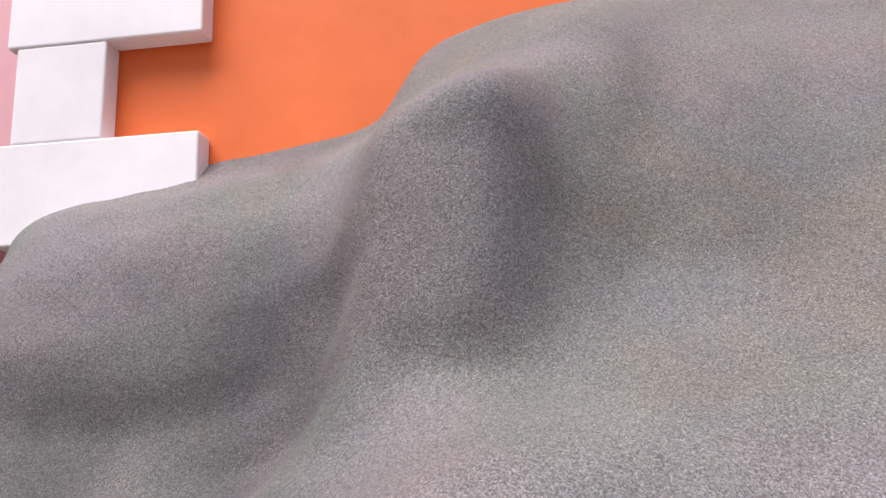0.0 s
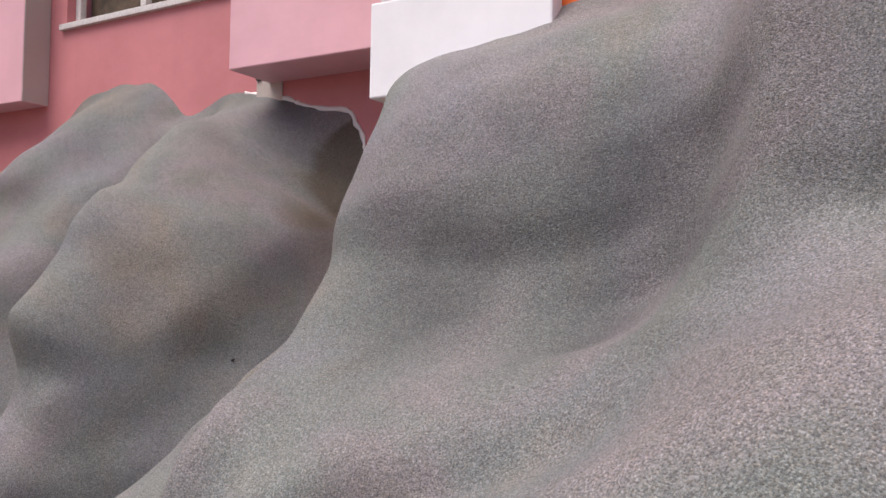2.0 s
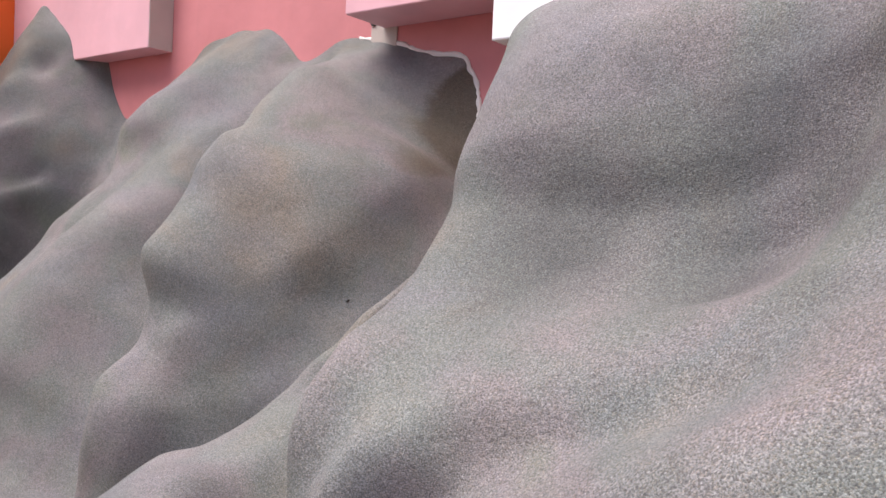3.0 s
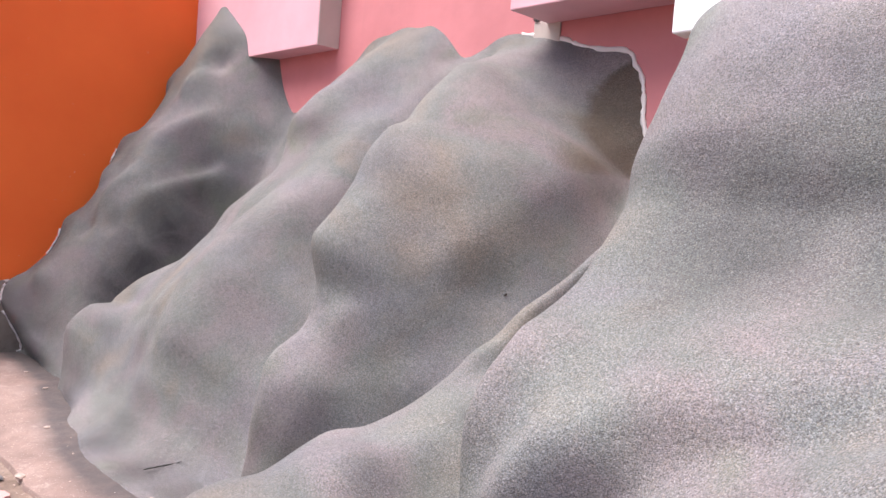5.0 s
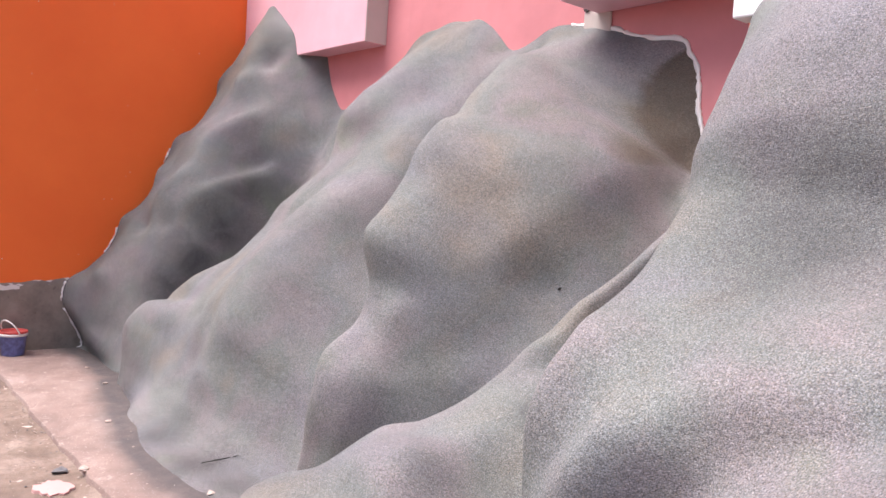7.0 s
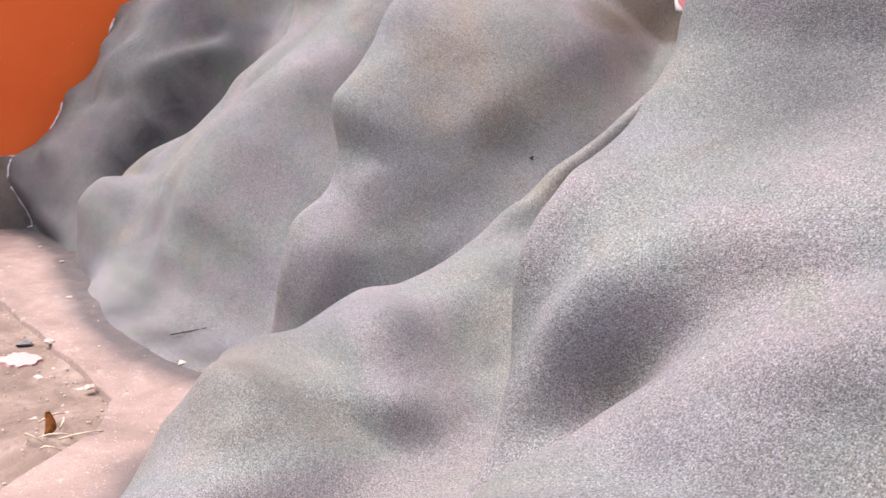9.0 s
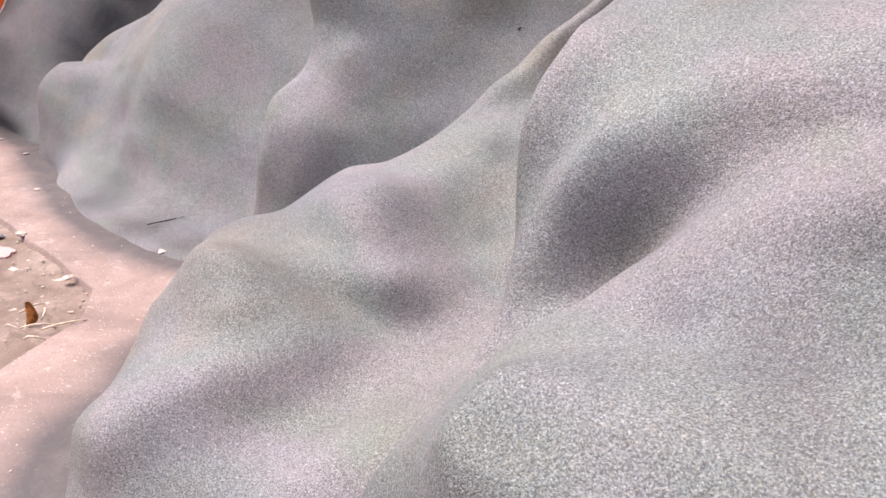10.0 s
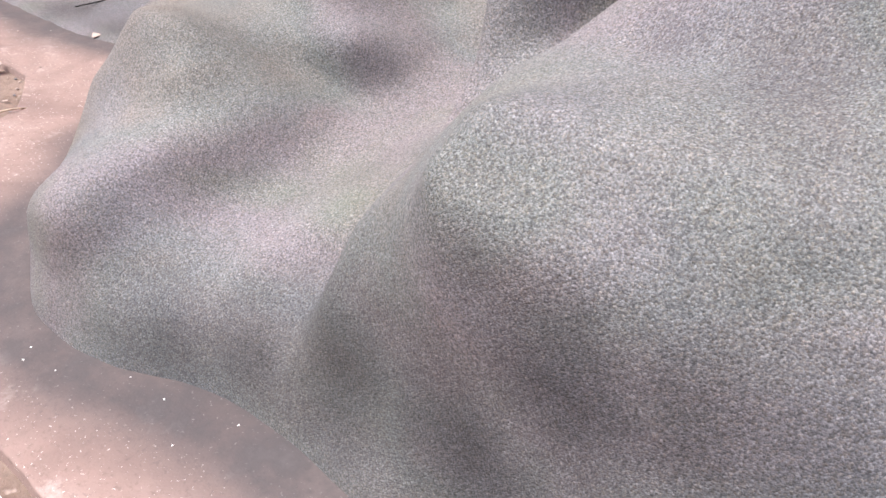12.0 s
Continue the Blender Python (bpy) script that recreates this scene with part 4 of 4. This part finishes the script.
scatter("rubble_crumbs", CHIP, "pale mortar crumbs strewn on the ground", "rubble", pale, 5)
scatter("rubble_crumbs", SLATE, "dark grit and crumbs strewn on the ground", "rubble", dark_bits, 6)
scatter("paint_drops", FILLER, "white paint drops on floor and rock foot", "paint drops", dots, 7)
b = chunk(random.Random(3), 0.045, 0.3)
tagged(part("stone_fragment", b, SLATE), "flat dark stone fragment lying on rough ground", "stone").location = (-3.84, 0.936, -0.02)
b = chunk(random.Random(9), 0.03, 0.35)
tagged(part("mortar_lump", b, CHIP), "pale mortar lump on the concrete strip by the rock", "mortar lump").location = (-3.17, 1.40, 0.006)
for x, y, sz, sd in ((-4.46, 1.34, 0.022, 1), (-5.34, 1.58, 0.02, 2), (-5.85, 1.60, 0.02, 4), (-3.75, 1.02, 0.03, 5), (-3.1, 0.97, 0.028, 6)):
    tagged(part("mortar_lump", chunk(random.Random(sd), sz, 0.35), CHIP), "pale mortar lump on the concrete strip by the rock", "mortar lump").location = (x, y, 0.004)
tagged(part("plastic_scrap", box(-1.225, -1.175, 0.105, 0.125, -0.025, -0.005, 0.003), HANDLE), "small white plastic scrap at the edge of the concrete", "scrap")


def build_splash():
    """A dried splash of facade paint with an uneven rim."""
    rng = random.Random(21)
    bm = bmesh.new()
    ring = [(0.075 + 0.014 * rng.uniform(-1, 1), a) for a in np.linspace(0, 2 * math.pi, 28, endpoint=False)]
    top = [bm.verts.new((1.25 * r * math.cos(a), r * math.sin(a), 0.004)) for r, a in ring]
    low = [bm.verts.new((1.3 * r * math.cos(a), 1.05 * r * math.sin(a), -0.02)) for r, a in ring]
    bm.faces.new(top)
    for i in range(len(ring)):
        j = (i + 1) % len(ring)
        bm.faces.new((low[i], low[j], top[j], top[i]))
    ob = part("paint_splash", bm, paint("dusty_pink_splash", (0.52, 0.30, 0.28), bump=0.5, dirt=0.5, rough=0.8))
    ob.location = (-3.63, 0.86, -0.022)
    return tagged(ob, "dusty pink paint splash dried on the rough ground", "paint splash")


build_splash()
